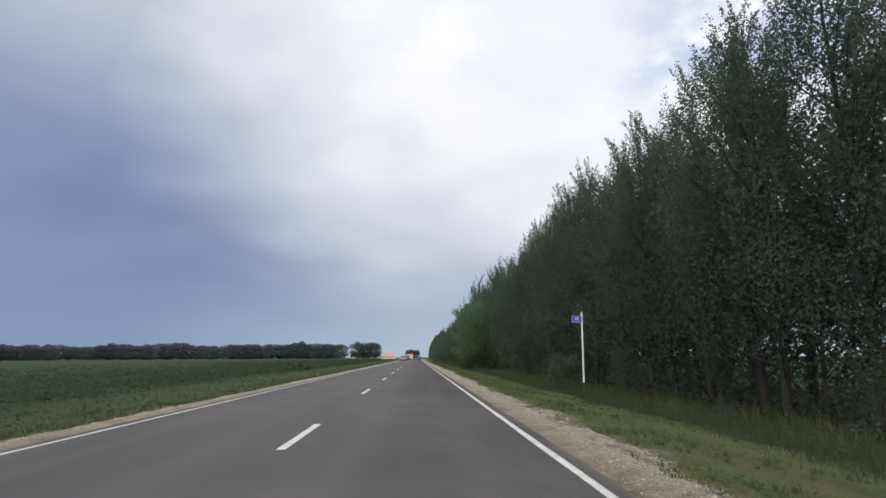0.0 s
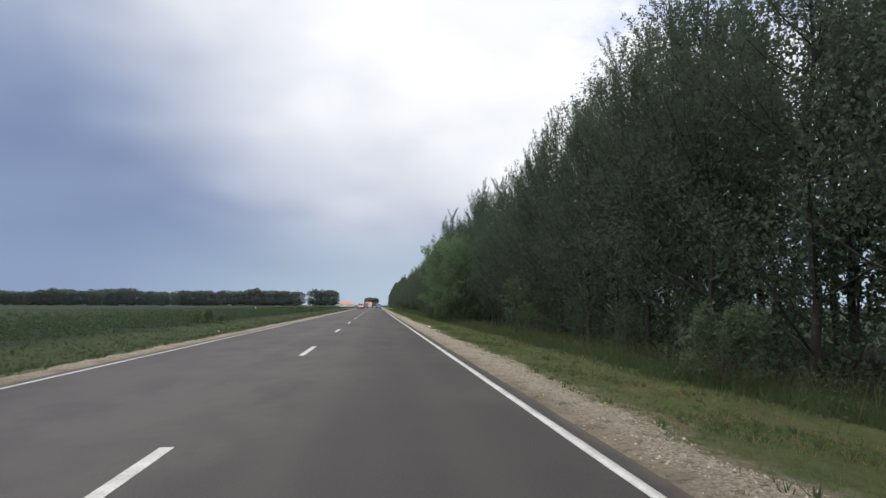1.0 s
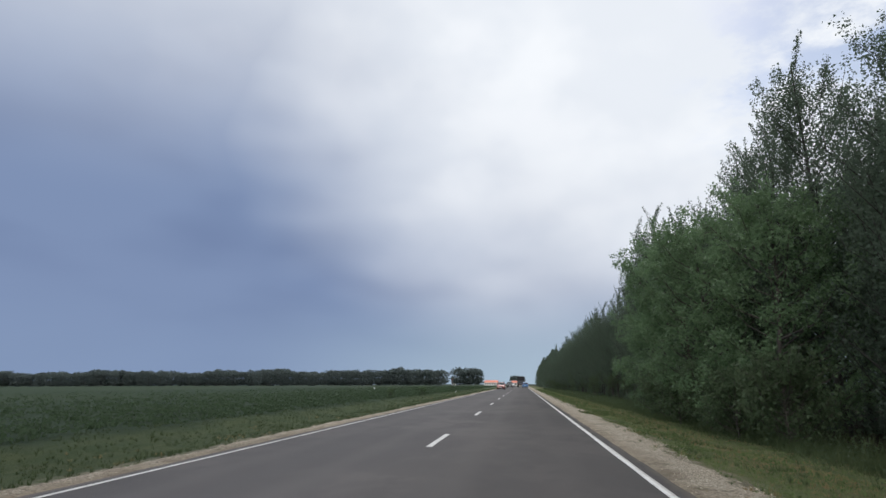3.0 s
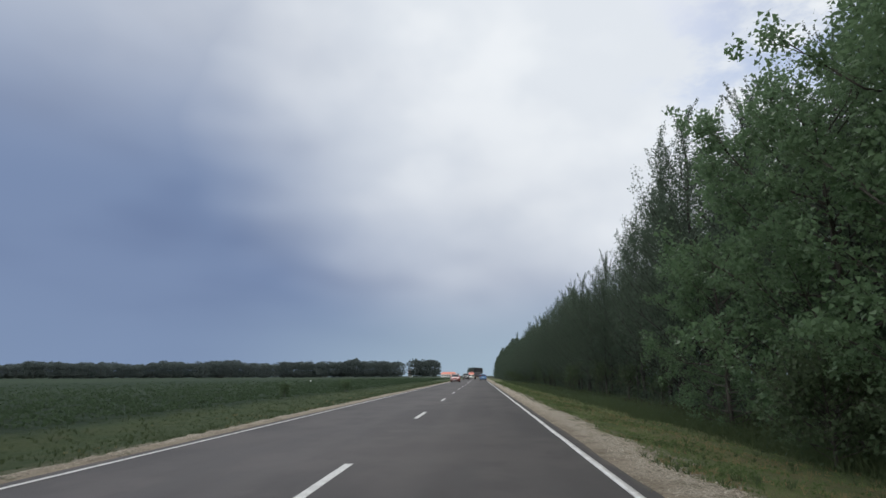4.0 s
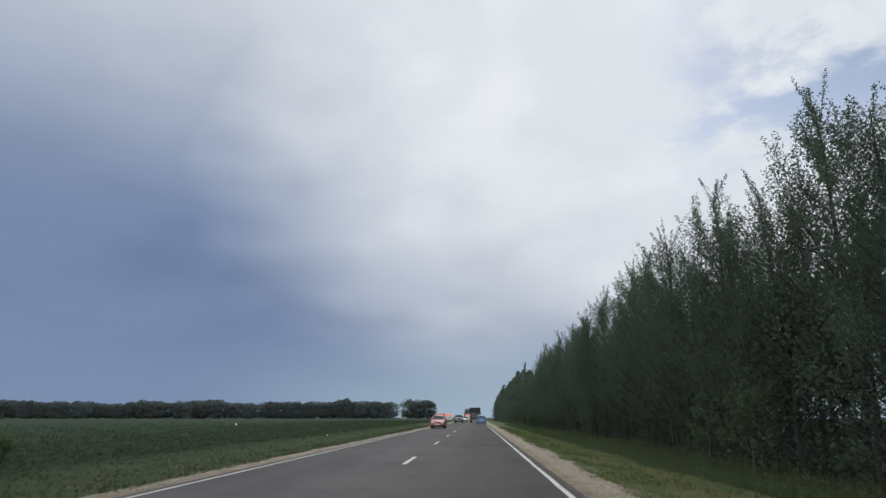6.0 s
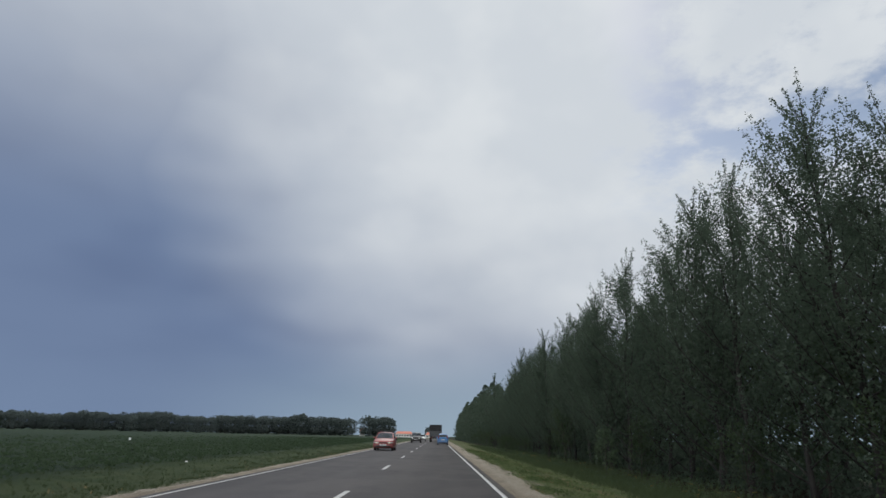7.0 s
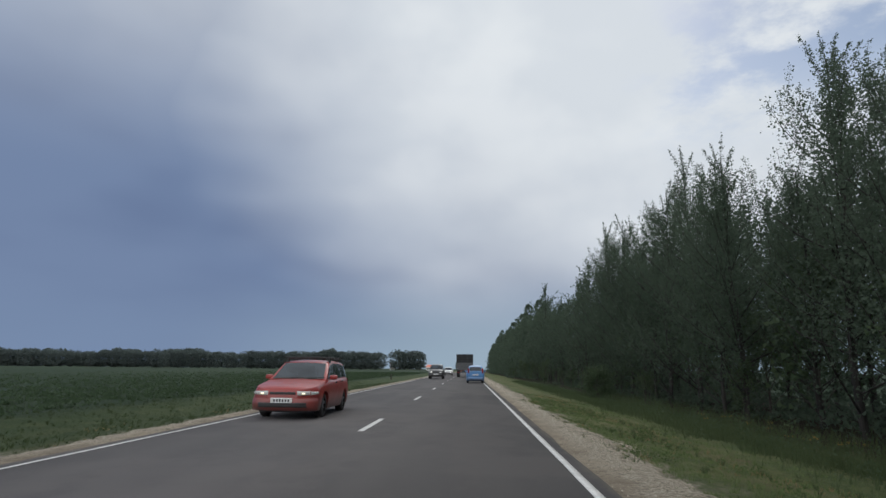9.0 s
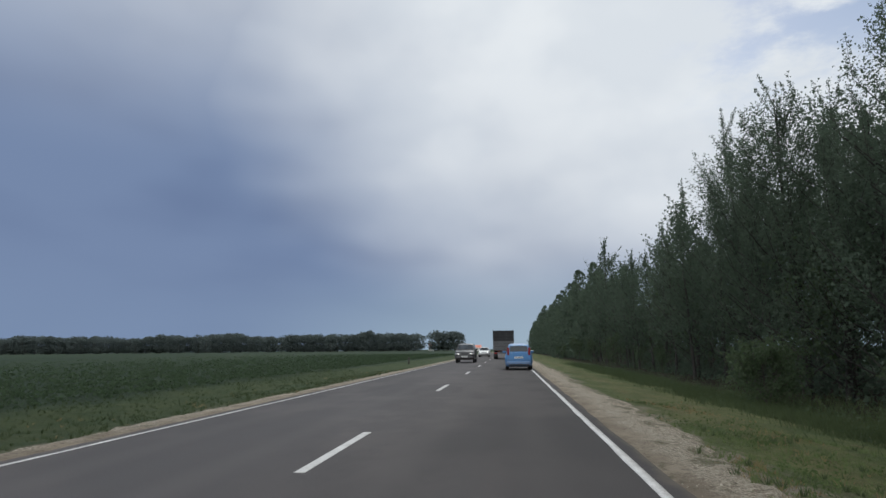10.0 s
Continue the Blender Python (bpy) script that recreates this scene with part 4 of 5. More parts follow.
def far_woodland(name, n, xs, ys, hs, label, seed, step=1.0):
    """A distant wood of many crowns with trunks showing under them, in one mesh."""
    r = np.random.default_rng(seed)
    vs, fs, tv, tf, off, toff = [], [], [], [], 0, 0
    for i in range(n):
        x, y, h = xs(r, i / max(1, n - 1)), ys(r), hs(r)
        z = float(ground_z(x, y))
        h *= 1.04 + 0.07 * math.sin(x / 38.0) + 0.05 * math.sin(x / 15.5 + 1.0) + 0.03 * math.sin(x / 6.1)
        m = 400
        u = r.normal(size=(m, 3))
        u /= np.linalg.norm(u, axis=1)[:, None]
        u *= r.uniform(0.45, 1.0, (m, 1)) ** 0.55
        lobes = 1 + 0.09 * np.sin(u[:, 0] * 6 + i) * np.sin(u[:, 2] * 5 + 2 * i)
        u[:, 2] = np.sign(u[:, 2]) * np.abs(u[:, 2]) ** 0.66
        wide, foot = h * r.uniform(0.3, 0.46), r.uniform(0.0, 0.12)
        c = np.array([x, y, z + h * (0.48 + foot / 2)]) + u * np.array([wide, wide, h * (0.48 - foot / 2)]) * lobes[:, None]
        v, f = leaf_chips(c, h * 0.046, r)
        vs.append(v), fs.append(f + off)
        off += len(v)
        v, f = branch_mesh([((x, y, z - 1), (x, y, z + h * 0.6), h * 0.014, h * 0.008)], 4)
        tv.append(v), tf.append(f + toff)
        toff += len(v)
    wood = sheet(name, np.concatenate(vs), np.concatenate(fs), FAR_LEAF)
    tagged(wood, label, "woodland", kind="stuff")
    sheet("trunk_row", np.concatenate(tv), np.concatenate(tf), DARK_BARK, wood)
    return wood


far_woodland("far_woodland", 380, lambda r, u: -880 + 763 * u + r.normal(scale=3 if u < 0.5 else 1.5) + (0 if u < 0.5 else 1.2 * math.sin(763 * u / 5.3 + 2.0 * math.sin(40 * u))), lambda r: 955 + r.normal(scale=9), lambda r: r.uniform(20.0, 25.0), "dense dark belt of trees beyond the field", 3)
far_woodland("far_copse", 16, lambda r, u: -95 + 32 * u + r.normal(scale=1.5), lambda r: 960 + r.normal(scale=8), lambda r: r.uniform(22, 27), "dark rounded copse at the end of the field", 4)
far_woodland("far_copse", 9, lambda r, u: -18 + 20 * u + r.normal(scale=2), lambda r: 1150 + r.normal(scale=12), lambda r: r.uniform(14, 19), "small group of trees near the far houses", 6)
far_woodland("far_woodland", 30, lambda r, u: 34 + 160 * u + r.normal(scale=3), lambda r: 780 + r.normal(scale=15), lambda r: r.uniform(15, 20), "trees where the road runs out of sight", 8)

# ---- far buildings ----
WHITE_WALL = plain("whitewashed_wall", (0.7, 0.68, 0.64), 0.85)
RED_ROOF = plain("orange_red_metal_roof", (0.5, 0.13, 0.07), 0.5)
WINDOW_DARK = plain("dark_window_pane", (0.03, 0.035, 0.04), 0.15)


def building(x, y, w, d, h, rise, label, panes):
    z = float(ground_z(x, y))
    t = thing("low_building", label, "building", at=pose(x, y, z))
    bm = bmesh.new()
    box(bm, -w / 2, w / 2, -d / 2, d / 2, -1.5, h)
    part("wall", bm, WHITE_WALL, t)
    bm = bmesh.new()
    e = 0.6
    a = [bm.verts.new(p) for p in ((-w / 2 - e, -d / 2 - e, h), (w / 2 + e, -d / 2 - e, h), (w / 2 + e, d / 2 + e, h), (-w / 2 - e, d / 2 + e, h), (-w / 2 + 1, 0, h + rise), (w / 2 - 1, 0, h + rise))]
    for f in ((0, 1, 5, 4), (2, 3, 4, 5), (1, 2, 5), (3, 0, 4), (3, 2, 1, 0)):
        bm.faces.new([a[i] for i in f])
    part("roof", bm, RED_ROOF, t)
    for i in range(panes):
        bm = bmesh.new()
        cx = -w / 2 + w * (i + 0.5) / panes
        box(bm, cx - w / panes * 0.28, cx + w / panes * 0.28, -d / 2 - 0.06, -d / 2 + 0.05, h * 0.3, h * 0.75)
        part("window", bm, WINDOW_DARK, t)
    return t


building(-41, 905, 20, 11, 4.0, 3.2, "long white building with an orange-red roof far off", 6)
building(-8, 1010, 14, 10, 4.0, 3.4, "small white building with a red roof far off", 3)
building(-104, 985, 6, 8, 7.5, 3.0, "white house in a gap of the far trees", 2)

# ---- kilometre post ----
POST_WHITE = plain("white_painted_steel", (0.72, 0.72, 0.7), 0.5, wear=0.1)
POST_BLACK = plain("black_painted_steel", (0.03, 0.03, 0.032), 0.6)
SIGN_BLUE = plain("blue_sign_enamel", (0.03, 0.11, 0.42), 0.4, wear=0.08)
SIGN_WHITE = plain("white_sign_enamel", (0.75, 0.76, 0.76), 0.4, wear=0.05)


def km_post():
    x, y = 7.63, 12.55
    z = float(ground_z(x, y)) - 0.05
    t = thing("kilometre_post", "white steel kilometre post with black foot and blue plate", "road sign", at=pose(x, y, z, 0, 0.6, 0))
    bm = bmesh.new()
    tube(bm, (0, 0, 0.74), (0, 0, 3.2), 0.034, 0.034, 12)
    part("post", bm, POST_WHITE, t, smooth=False)
    bm = bmesh.new()
    tube(bm, (0, 0, -0.3), (0, 0, 0.74), 0.035, 0.035, 12)
    part("foot", bm, POST_BLACK, t, "black painted foot of the post")
    bm = bmesh.new()
    box(bm, -0.375, -0.02, -0.055, -0.040, 2.82, 3.065, 0.006)
    plate = part("plate", bm, SIGN_BLUE, t, "blue enamel plate with a white rim and number")
    for a in ((-0.366, -0.029, 3.05, 3.058), (-0.366, -0.029, 2.827, 2.835), (-0.366, -0.358, 2.835, 3.05), (-0.037, -0.029, 2.835, 3.05)):
        bm = bmesh.new()
        box(bm, a[0], a[1], -0.059, -0.0545, a[2], a[3])
        part("rim", bm, SIGN_WHITE, plate)
    cu = bpy.data.curves.new("number", "FONT")
    cu.body, cu.size, cu.align_x, cu.align_y, cu.extrude, cu.offset = "18", 0.15, "CENTER", "CENTER", 0.002, 0.001
    cu.materials.append(SIGN_WHITE)
    ob = new("number", cu)
    ob.parent = plate
    ob.matrix_basis = pose(-0.2, -0.058, 2.943, 90, 0, 0)
    for h in (2.86, 3.02):
        bm = bmesh.new()
        box(bm, -0.045, 0.045, -0.045, 0.045, h - 0.018, h + 0.018, 0.004)
        part("clamp", bm, POST_WHITE, t)
    return t


km_post()


def marker_post(x, y):
    """Short weathered post with a chamfered cap at the field's edge."""
    t = thing("marker_post", "short dark weathered post standing at the field's edge", "post")
    bm = bmesh.new()
    box(bm, -0.07, 0.07, -0.07, 0.07, -0.1, 0.66, 0.012)
    part("post", bm, POST_WOOD, t)
    bm = bmesh.new()
    tube(bm, (0, 0, 0.655), (0, 0, 0.74), 0.105, 0.03, 4)
    part("cap", bm, POST_WOOD, t)
    t.matrix_basis = pose(x, y, float(ground_z(x, y)), 0, 2, 20)
    return t


def field_board(x, y):
    """A small white board on a stake among the crop."""
    t = thing("marker_board", "small white board on a thin stake in the field", "sign", at=pose(x, y, float(ground_z(x, y)), 0, 3, 15))
    bm = bmesh.new()
    tube(bm, (0, 0, -0.1), (0, 0, 0.37), 0.02, 0.018, 8)
    part("stake", bm, POST_WHITE, t)
    bm = bmesh.new()
    box(bm, -0.12, 0.12, -0.035, -0.018, 0.1, 0.4, 0.006)
    part("board", bm, SIGN_WHITE, t)
    return t


field_board(-34.4, 194.0)
POST_WOOD = bark("weathered_post_wood", (0.03, 0.027, 0.024), (0.07, 0.062, 0.052))
marker_post(-8.0, 234.0)

# ---- vehicles ----


def car_paint(name, color, dirt_shade=(0.06, 0.048, 0.042)):
    s = Shader(name, 0.32, 0.0, 0.5)
    s.b.inputs["Coat Weight"].default_value, s.b.inputs["Coat Roughness"].default_value = 0.22, 0.16
    tc = s.n.new("ShaderNodeTexCoord").outputs["Object"]
    z = s.n.new("ShaderNodeSeparateXYZ")
    s.l.new(tc, z.inputs[0])
    # road dirt plus painted shade: the colour darkens down the lower body
    dirt_shade_mask = s.math("MULTIPLY", s.ramp(z.outputs[2], 0.15, 0.78, 0.85, 0.05), s.ramp(s.noise(2.5, 3, 0.5), 0.25, 0.75, 0.7, 1.1))
    c = s.mix(dirt_shade_mask, color, dirt_shade)
    return s.done(c, rough=s.ramp(s.noise(5, 3), 0.3, 0.7, 0.28, 0.34))


RED = car_paint("faded_red_car_paint", (0.29, 0.026, 0.022))
BLUE = car_paint("light_blue_car_paint", (0.07, 0.205, 0.44))
BLACK_PAINT = car_paint("black_car_paint", (0.012, 0.013, 0.015))
SILVER = car_paint("silver_car_paint", (0.45, 0.46, 0.47))
GLASS = Shader("tinted_car_glass", 0.03, 0, 0.55)
GLASS = GLASS.done(GLASS.mix(GLASS.ramp(GLASS.noise(1.3, 3, 0.5), 0.35, 0.65), (0.012, 0.018, 0.024), (0.032, 0.042, 0.052)))
RUBBER = plain("tyre_rubber", (0.022, 0.021, 0.021), 0.85)
ALLOY = plain("dull_alloy_rim", (0.32, 0.32, 0.33), 0.38, 0.8)
DARK_ALLOY = plain("grimy_alloy_rim", (0.12, 0.12, 0.125), 0.5, 0.6)
TRIM = plain("black_plastic_trim", (0.02, 0.02, 0.021), 0.55)
PLATE = plain("white_number_plate", (0.7, 0.7, 0.68), 0.4)
INK = plain("black_plate_bars", (0.02, 0.02, 0.02), 0.6)
TAIL = plain("red_tail_lamp_lens", (0.2, 0.012, 0.014), 0.15)
LAMP = Shader("lit_headlamp", 0.1)
LAMP = LAMP.done((0.8, 0.78, 0.7), emit=(1.0, 0.82, 0.5), strength=1.1)
LAMP_WHITE = Shader("lit_white_headlamp", 0.1)
LAMP_WHITE = LAMP_WHITE.done((0.8, 0.8, 0.8), emit=(1.0, 0.97, 0.9), strength=3.0)
LENS = plain("clear_lamp_lens", (0.5, 0.5, 0.48), 0.12)


def profile(points):
    ys, zs = [p[0] for p in points], [p[1] for p in points]
    return lambda y: float(np.interp(-y, [-v for v in ys], zs))


def patch(name, fn, us, vs, material, parent, label="", flip=False):
    """A smooth patch over fn(u, v)."""
    v = [fn(a, b) for a in us for b in vs]
    n = len(vs)
    f = [(i * n + j, i * n + j + 1, (i + 1) * n + j + 1, (i + 1) * n + j) for i in range(len(us) - 1) for j in range(n - 1)]
    if flip:
        f = [q[::-1] for q in f]
    return sheet(name, v, f, material, parent, label, smooth=True)


def bulge(bm):
    bmesh.ops.recalc_face_normals(bm, faces=bm.faces[:])
    return bm


def car(name, label, at, paint, size, nose, shoulder, roof, axles, sill=0.2, wheel=0.3, glass_rows=(), lamp=LAMP, tumble=0.3, rack=False, tail=None, rims=None):
    """A passenger car facing +y: lower body, cabin, panes, wheels, lamps and trim.
    nose: plan roundness; shoulder and roof: lists of (y, z) from front to rear; glass_rows: (front y, rear y) of the side panes."""
    length, width = size
    half, front, rear = width / 2, length / 2, -length / 2
    t = thing(name, label, "car", at=at)
    belt, top = profile(shoulder), profile(roof)
    cab0, cab1 = roof[0][0], roof[-1][0]

    def plan(y):
        u = abs(y) / front
        end = max(0, (u - 0.78) / 0.22)
        return half * (1 - 0.05 * max(0, u - 0.4) - (nose if y > 0 else nose * 0.5) * end ** 3)

    def low_edge(y):
        z = sill + (0.05 if abs(y) > front - 0.25 else 0)
        for a in axles:
            d = abs(y - a)
            if d < wheel + 0.06:
                z = max(z, wheel + math.sqrt((wheel + 0.06) ** 2 - d * d))
        return z

    ys = sorted(set([round(v, 3) for v in np.linspace(rear, front, 49)] + [round(s * front * v, 3) for s in (1, -1) for v in (0.9, 0.93, 0.955, 0.975, 0.99)] + [round(a + d, 3) for a in axles for d in np.linspace(-wheel - 0.061, wheel + 0.061, 17)]), reverse=True)
    rows = (0.0, 0.1, 0.25, 0.42, 0.58, 0.74, 0.88, 0.96, 1.0)

    def swell(q):
        """Share of the half width at the height q between sill and shoulder."""
        return float(np.interp(q, [0, 0.1, 0.3, 0.55, 0.62, 0.8, 0.92, 1.0], [0.93, 0.965, 0.99, 1.0, 0.992, 0.972, 0.945, 0.9]))

    cross = [0.66, 0.33, 0.0, -0.33, -0.66]
    bm = bmesh.new()
    rings = []
    for y in ys:
        w, b, z1 = plan(y), low_edge(y), belt(y)
        ring = [(w * swell((b + (z1 - b) * h - sill) / (z1 - sill)), b + (z1 - b) * h) for h in rows]
        ring += [(w * 0.9 * s, z1 + 0.035 * (1 - s * s)) for s in cross]
        ring += [(-x, z) for x, z in ring[:len(rows)][::-1]]
        rings.append([bm.verts.new((x, y, z)) for x, z in ring])
    m = len(rings[0])
    for r0, r1 in zip(rings, rings[1:]):
        for j in range(m):
            bm.faces.new((r0[j], r0[(j + 1) % m], r1[(j + 1) % m], r1[j]))
    bm.faces.new(rings[0])
    bm.faces.new(rings[-1][::-1])
    body = part("body", bulge(bm), paint, t, smooth=True)
    body.data.set_sharp_from_angle(angle=radians(38))
    bm = bmesh.new()
    box(bm, -half * 0.72, half * 0.72, rear + 0.15, front - 0.15, sill - 0.02, 0.62)
    part("underbody", bm, TRIM, t)

    def skin(y, z):
        return plan(y) * swell((z - sill) / (belt(y) - sill))

    def face(x, end):
        """The y of the front (end = 1) or rear (end = -1) where the plan is x wide."""
        lo, hi = 0.0, front
        for _ in range(30):
            mid = (lo + hi) / 2
            if plan(end * mid) > abs(x):
                lo = mid
            else:
                hi = mid
        return end * (front if abs(x) < plan(end * front) else lo)

    def fascia(name, end, x0, x1, z0, z1, off, material, parent, label="", bow=0.0, lift=0.0, drop=0.0):
        """A thin shell that follows the rounded nose or tail between x0 and x1, with its rim turned in."""
        us, vs = np.linspace(0, 1, 15), np.linspace(0, 1, 7)

        def at_point(u, v):
            x = x0 + (x1 - x0) * u
            inn = 0.03 if v in (0.0, 1.0) or u in (0.0, 1.0) else 0.0
            y = face(x, end)
            n = Vector((x * 0.5 if abs(y) < front - 0.01 else 0.0, end * 1.0, 0)).normalized()
            o = off - inn + bow * math.sin(math.pi * v)
            lo, hi = z0 + lift * u ** 1.6, z1 - drop * u ** 1.6
            return (x + n.x * o, y + n.y * o, lo + (hi - lo) * v)
        return patch(name, at_point, [float(u) for u in us], [float(v) for v in vs], material, parent, label, flip=(end > 0) != (x1 > x0))

    def flank(y, z):
        return plan(y) * 0.9 - max(0, z - belt(y)) * tumble

    cys = [round(float(v), 3) for v in np.linspace(cab0, cab1, 41)]
    bm = bmesh.new()
    rings = []
    for y in cys:
        b, z1 = belt(y) - 0.03, max(top(y), belt(y) + 0.02)
        ring = [(flank(y, b + (z1 - b) * h), b + (z1 - b) * h) for h in (0, 0.5, 0.93)]
        xe = flank(y, z1) * 0.95
        ring += [(xe * s, z1 + 0.03 * (1 - s * s) * min(1, (z1 - b) / 0.3)) for s in (1, 0.6, 0, -0.6, -1)]
        ring += [(-x, z) for x, z in ring[:3][::-1]]
        rings.append([bm.verts.new((x, y, z)) for x, z in ring])
    m = len(rings[0])
    for r0, r1 in zip(rings, rings[1:]):
        for j in range(m):
            bm.faces.new((r0[j], r0[(j + 1) % m], r1[(j + 1) % m], r1[j]))
    bm.faces.new(rings[0])
    bm.faces.new(rings[-1][::-1])
    cab = part("cabin", bulge(bm), paint, t, smooth=True)
    cab.data.set_sharp_from_angle(angle=radians(40))

    def over(y, s):
        z1 = max(top(y), belt(y) + 0.02)
        b = belt(y) - 0.03
        return (flank(y, z1) * 0.95 * s, y + (0.006 if y > 0 else -0.006), z1 + 0.03 * (1 - s * s) * min(1, (z1 - b) / 0.3) + 0.007)

    ws0, ws1 = roof[0][0], roof[1][0]
    patch("windscreen", over, np.linspace(ws0 - (ws0 - ws1) * 0.1, ws1 + (ws0 - ws1) * 0.06, 9), np.linspace(-0.93, 0.93, 11), GLASS, t, "tinted windscreen reflecting the sky")
    patch("cowl", lambda y, s: tuple(np.add(over(y, s), (0, 0.002, 0.003))), np.linspace(ws0 - 0.005, ws0 - (ws0 - ws1) * 0.11, 4), np.linspace(-0.95, 0.95, 11), TRIM, t, "black scuttle panel below the windscreen")
    for sgn in (1, -1):
        patch("windscreen_seal", lambda y, s: tuple(np.add(over(y, s), (0, 0.002, 0.003))), np.linspace(ws0 - (ws0 - ws1) * 0.1, ws1 + (ws0 - ws1) * 0.06, 9), np.linspace(0.915, 0.945, 3) if sgn > 0 else np.linspace(-0.945, -0.915, 3), TRIM, t)
    rw0, rw1 = roof[-2][0], roof[-1][0]
    patch("rear_window", over, np.linspace(rw0 + (rw1 - rw0) * 0.12, rw1 - (rw1 - rw0) * 0.12, 9), np.linspace(-0.86, 0.86, 11), GLASS, t, "tinted rear window")
    for sgn in (1, -1):
        for g0, g1 in glass_rows:
            def pane(u, v):
                y = g0 + (g1 - g0) * u
                lo, hi = belt(y) + 0.035, max(top(y) - 0.085, belt(y) + 0.05)
                z = lo + (hi - lo) * v
                return (sgn * (flank(y, z) + 0.006), y, z)
            patch("side_window", pane, np.linspace(0, 1, 9), np.linspace(0, 1, 5), GLASS, t, flip=sgn > 0)
        for g0, g1 in glass_rows[:2]:
            y = g1 + 0.16
            bm = bmesh.new()
            z = belt(y) - 0.075
            x = plan(y) * 0.965
            box(bm, min(sgn * x, sgn * (x + 0.035)), max(sgn * x, sgn * (x + 0.035)), y - 0.07, y + 0.07, z - 0.015, z + 0.015, 0.006)
            part("door_handle", bm, TRIM, t, "dark door handle")
            for ye in ((g0 + 0.06, g1) if (g0, g1) == glass_rows[0] else (g1,)):
                patch("door_seam", lambda u, v: (sgn * (skin(ye, sill + 0.1 + (belt(ye) - sill - 0.12) * u) + 0.002), ye + 0.005 * (v - 0.5), sill + 0.1 + (belt(ye) - sill - 0.12) * u), [i / 8 for i in range(9)], [0, 1], TRIM, t, flip=sgn < 0)
        gr0, gr1 = glass_rows[0][0] + 0.05, glass_rows[-1][1] - 0.04
        patch("window_band", lambda u, v: (sgn * (flank(gr0 + (gr1 - gr0) * u, belt(gr0 + (gr1 - gr0) * u) + 0.02 + (max(top(gr0 + (gr1 - gr0) * u) - 0.065, belt(gr0 + (gr1 - gr0) * u) + 0.035) - belt(gr0 + (gr1 - gr0) * u) - 0.02) * v) + 0.003), gr0 + (gr1 - gr0) * u,
                                           belt(gr0 + (gr1 - gr0) * u) + 0.02 + (max(top(gr0 + (gr1 - gr0) * u) - 0.065, belt(gr0 + (gr1 - gr0) * u) + 0.035) - belt(gr0 + (gr1 - gr0) * u) - 0.02) * v), [i / 24 for i in range(25)], [0, 0.25, 0.5, 0.75, 1], TRIM, t, flip=sgn > 0)
        bm = bmesh.new()
        y = glass_rows[0][0] - 0.14
        x0 = flank(y, belt(y))
        box(bm, min(sgn * (x0 + 0.02), sgn * (x0 + 0.22)), max(sgn * (x0 + 0.02), sgn * (x0 + 0.22)), y - 0.05, y + 0.06, belt(y) + 0.005, belt(y) + 0.13, 0.045)
        part("wing_mirror", bm, paint, t)
        # lamps
        zf = belt(front - 0.06)
        x1, x2, x3 = half * 0.42, half * 0.77, half * 0.965
        hl = fascia("headlight", 1, sgn * x1, sgn * x2, zf - 0.15, zf - 0.035, 0.012, LENS, t, "clear headlight with a lit bulb", 0.012, 0.012, 0.006)
        xc = sgn * (x1 + x2) / 2
        fascia("bulb", 1, xc - 0.035, xc + 0.035, zf - 0.118, zf - 0.072, 0.05, lamp, hl, "glowing bulb")
        fascia("corner_lamp", 1, sgn * (x2 + 0.008), sgn * x3, zf - 0.137, zf - 0.042, 0.012, LENS, t, "", 0.006, 0.03, 0.02)
        zr = belt(rear)
        t0, t1 = tail if tail else (zr - 0.30, zr + 0.0)
        if tail:
            bm = bmesh.new()
            x1, x2 = half * 0.66, half * 0.82
            box(bm, min(sgn * x1, sgn * x2), max(sgn * x1, sgn * x2), rear - 0.014, rear + 0.2, t0, t1, 0.02)
            part("tail_light", bm, TAIL, t, "red tail light")
        else:
            fascia("tail_light", -1, sgn * half * 0.62, sgn * half * 0.94, t0, t1, 0.014, TAIL, t, "red tail light")
    # bumpers, grille, plates
    for end, s in ((front, 1), (rear, -1)):
        fascia("bumper", s, -half * (0.95 if s > 0 else 0.86), half * (0.95 if s > 0 else 0.86), sill + 0.02, sill + 0.31, 0.05 if s > 0 else 0.035, paint, t, "", 0.03)
        fascia("lower_grille" if s > 0 else "bumper_strip", s, -half * 0.76, half * 0.76, sill + (0.085 if s > 0 else 0.06), sill + (0.225 if s > 0 else 0.15), 0.087 if s > 0 else 0.07, TRIM, t)
        bm = bmesh.new()
        zp = sill + 0.262 if s > 0 else belt(end) - 0.25
        yo = 0.095 if s > 0 else 0.02
        box(bm, -0.26, 0.26, min(end, end + s * yo), max(end, end + s * yo), zp - 0.057, zp + 0.057, 0.006)
        pl = part("number_plate", bm, PLATE, t, "white number plate")
        for k in range(6):
            bm = bmesh.new()
            box(bm, -0.2 + 0.07 * k, -0.16 + 0.07 * k, min(end, end + s * (yo + 0.003)), max(end, end + s * (yo + 0.003)), zp - 0.03, zp + 0.03)
            part("bar", bm, INK, pl)
    zf = belt(front - 0.06)
    fascia("grille", 1, -half * 0.42, half * 0.42, zf - 0.13, zf - 0.05, 0.01, TRIM, t)
    for s in (0.25, -0.3):
        bm = bmesh.new()
        y = cab0 - 0.02
        tube(bm, (s * half, y, belt(y) + 0.055), (s * half - 0.45, y - 0.06, belt(y - 0.06) + 0.075), 0.012, 0.008, 6)
        part("wiper", bm, TRIM, t)
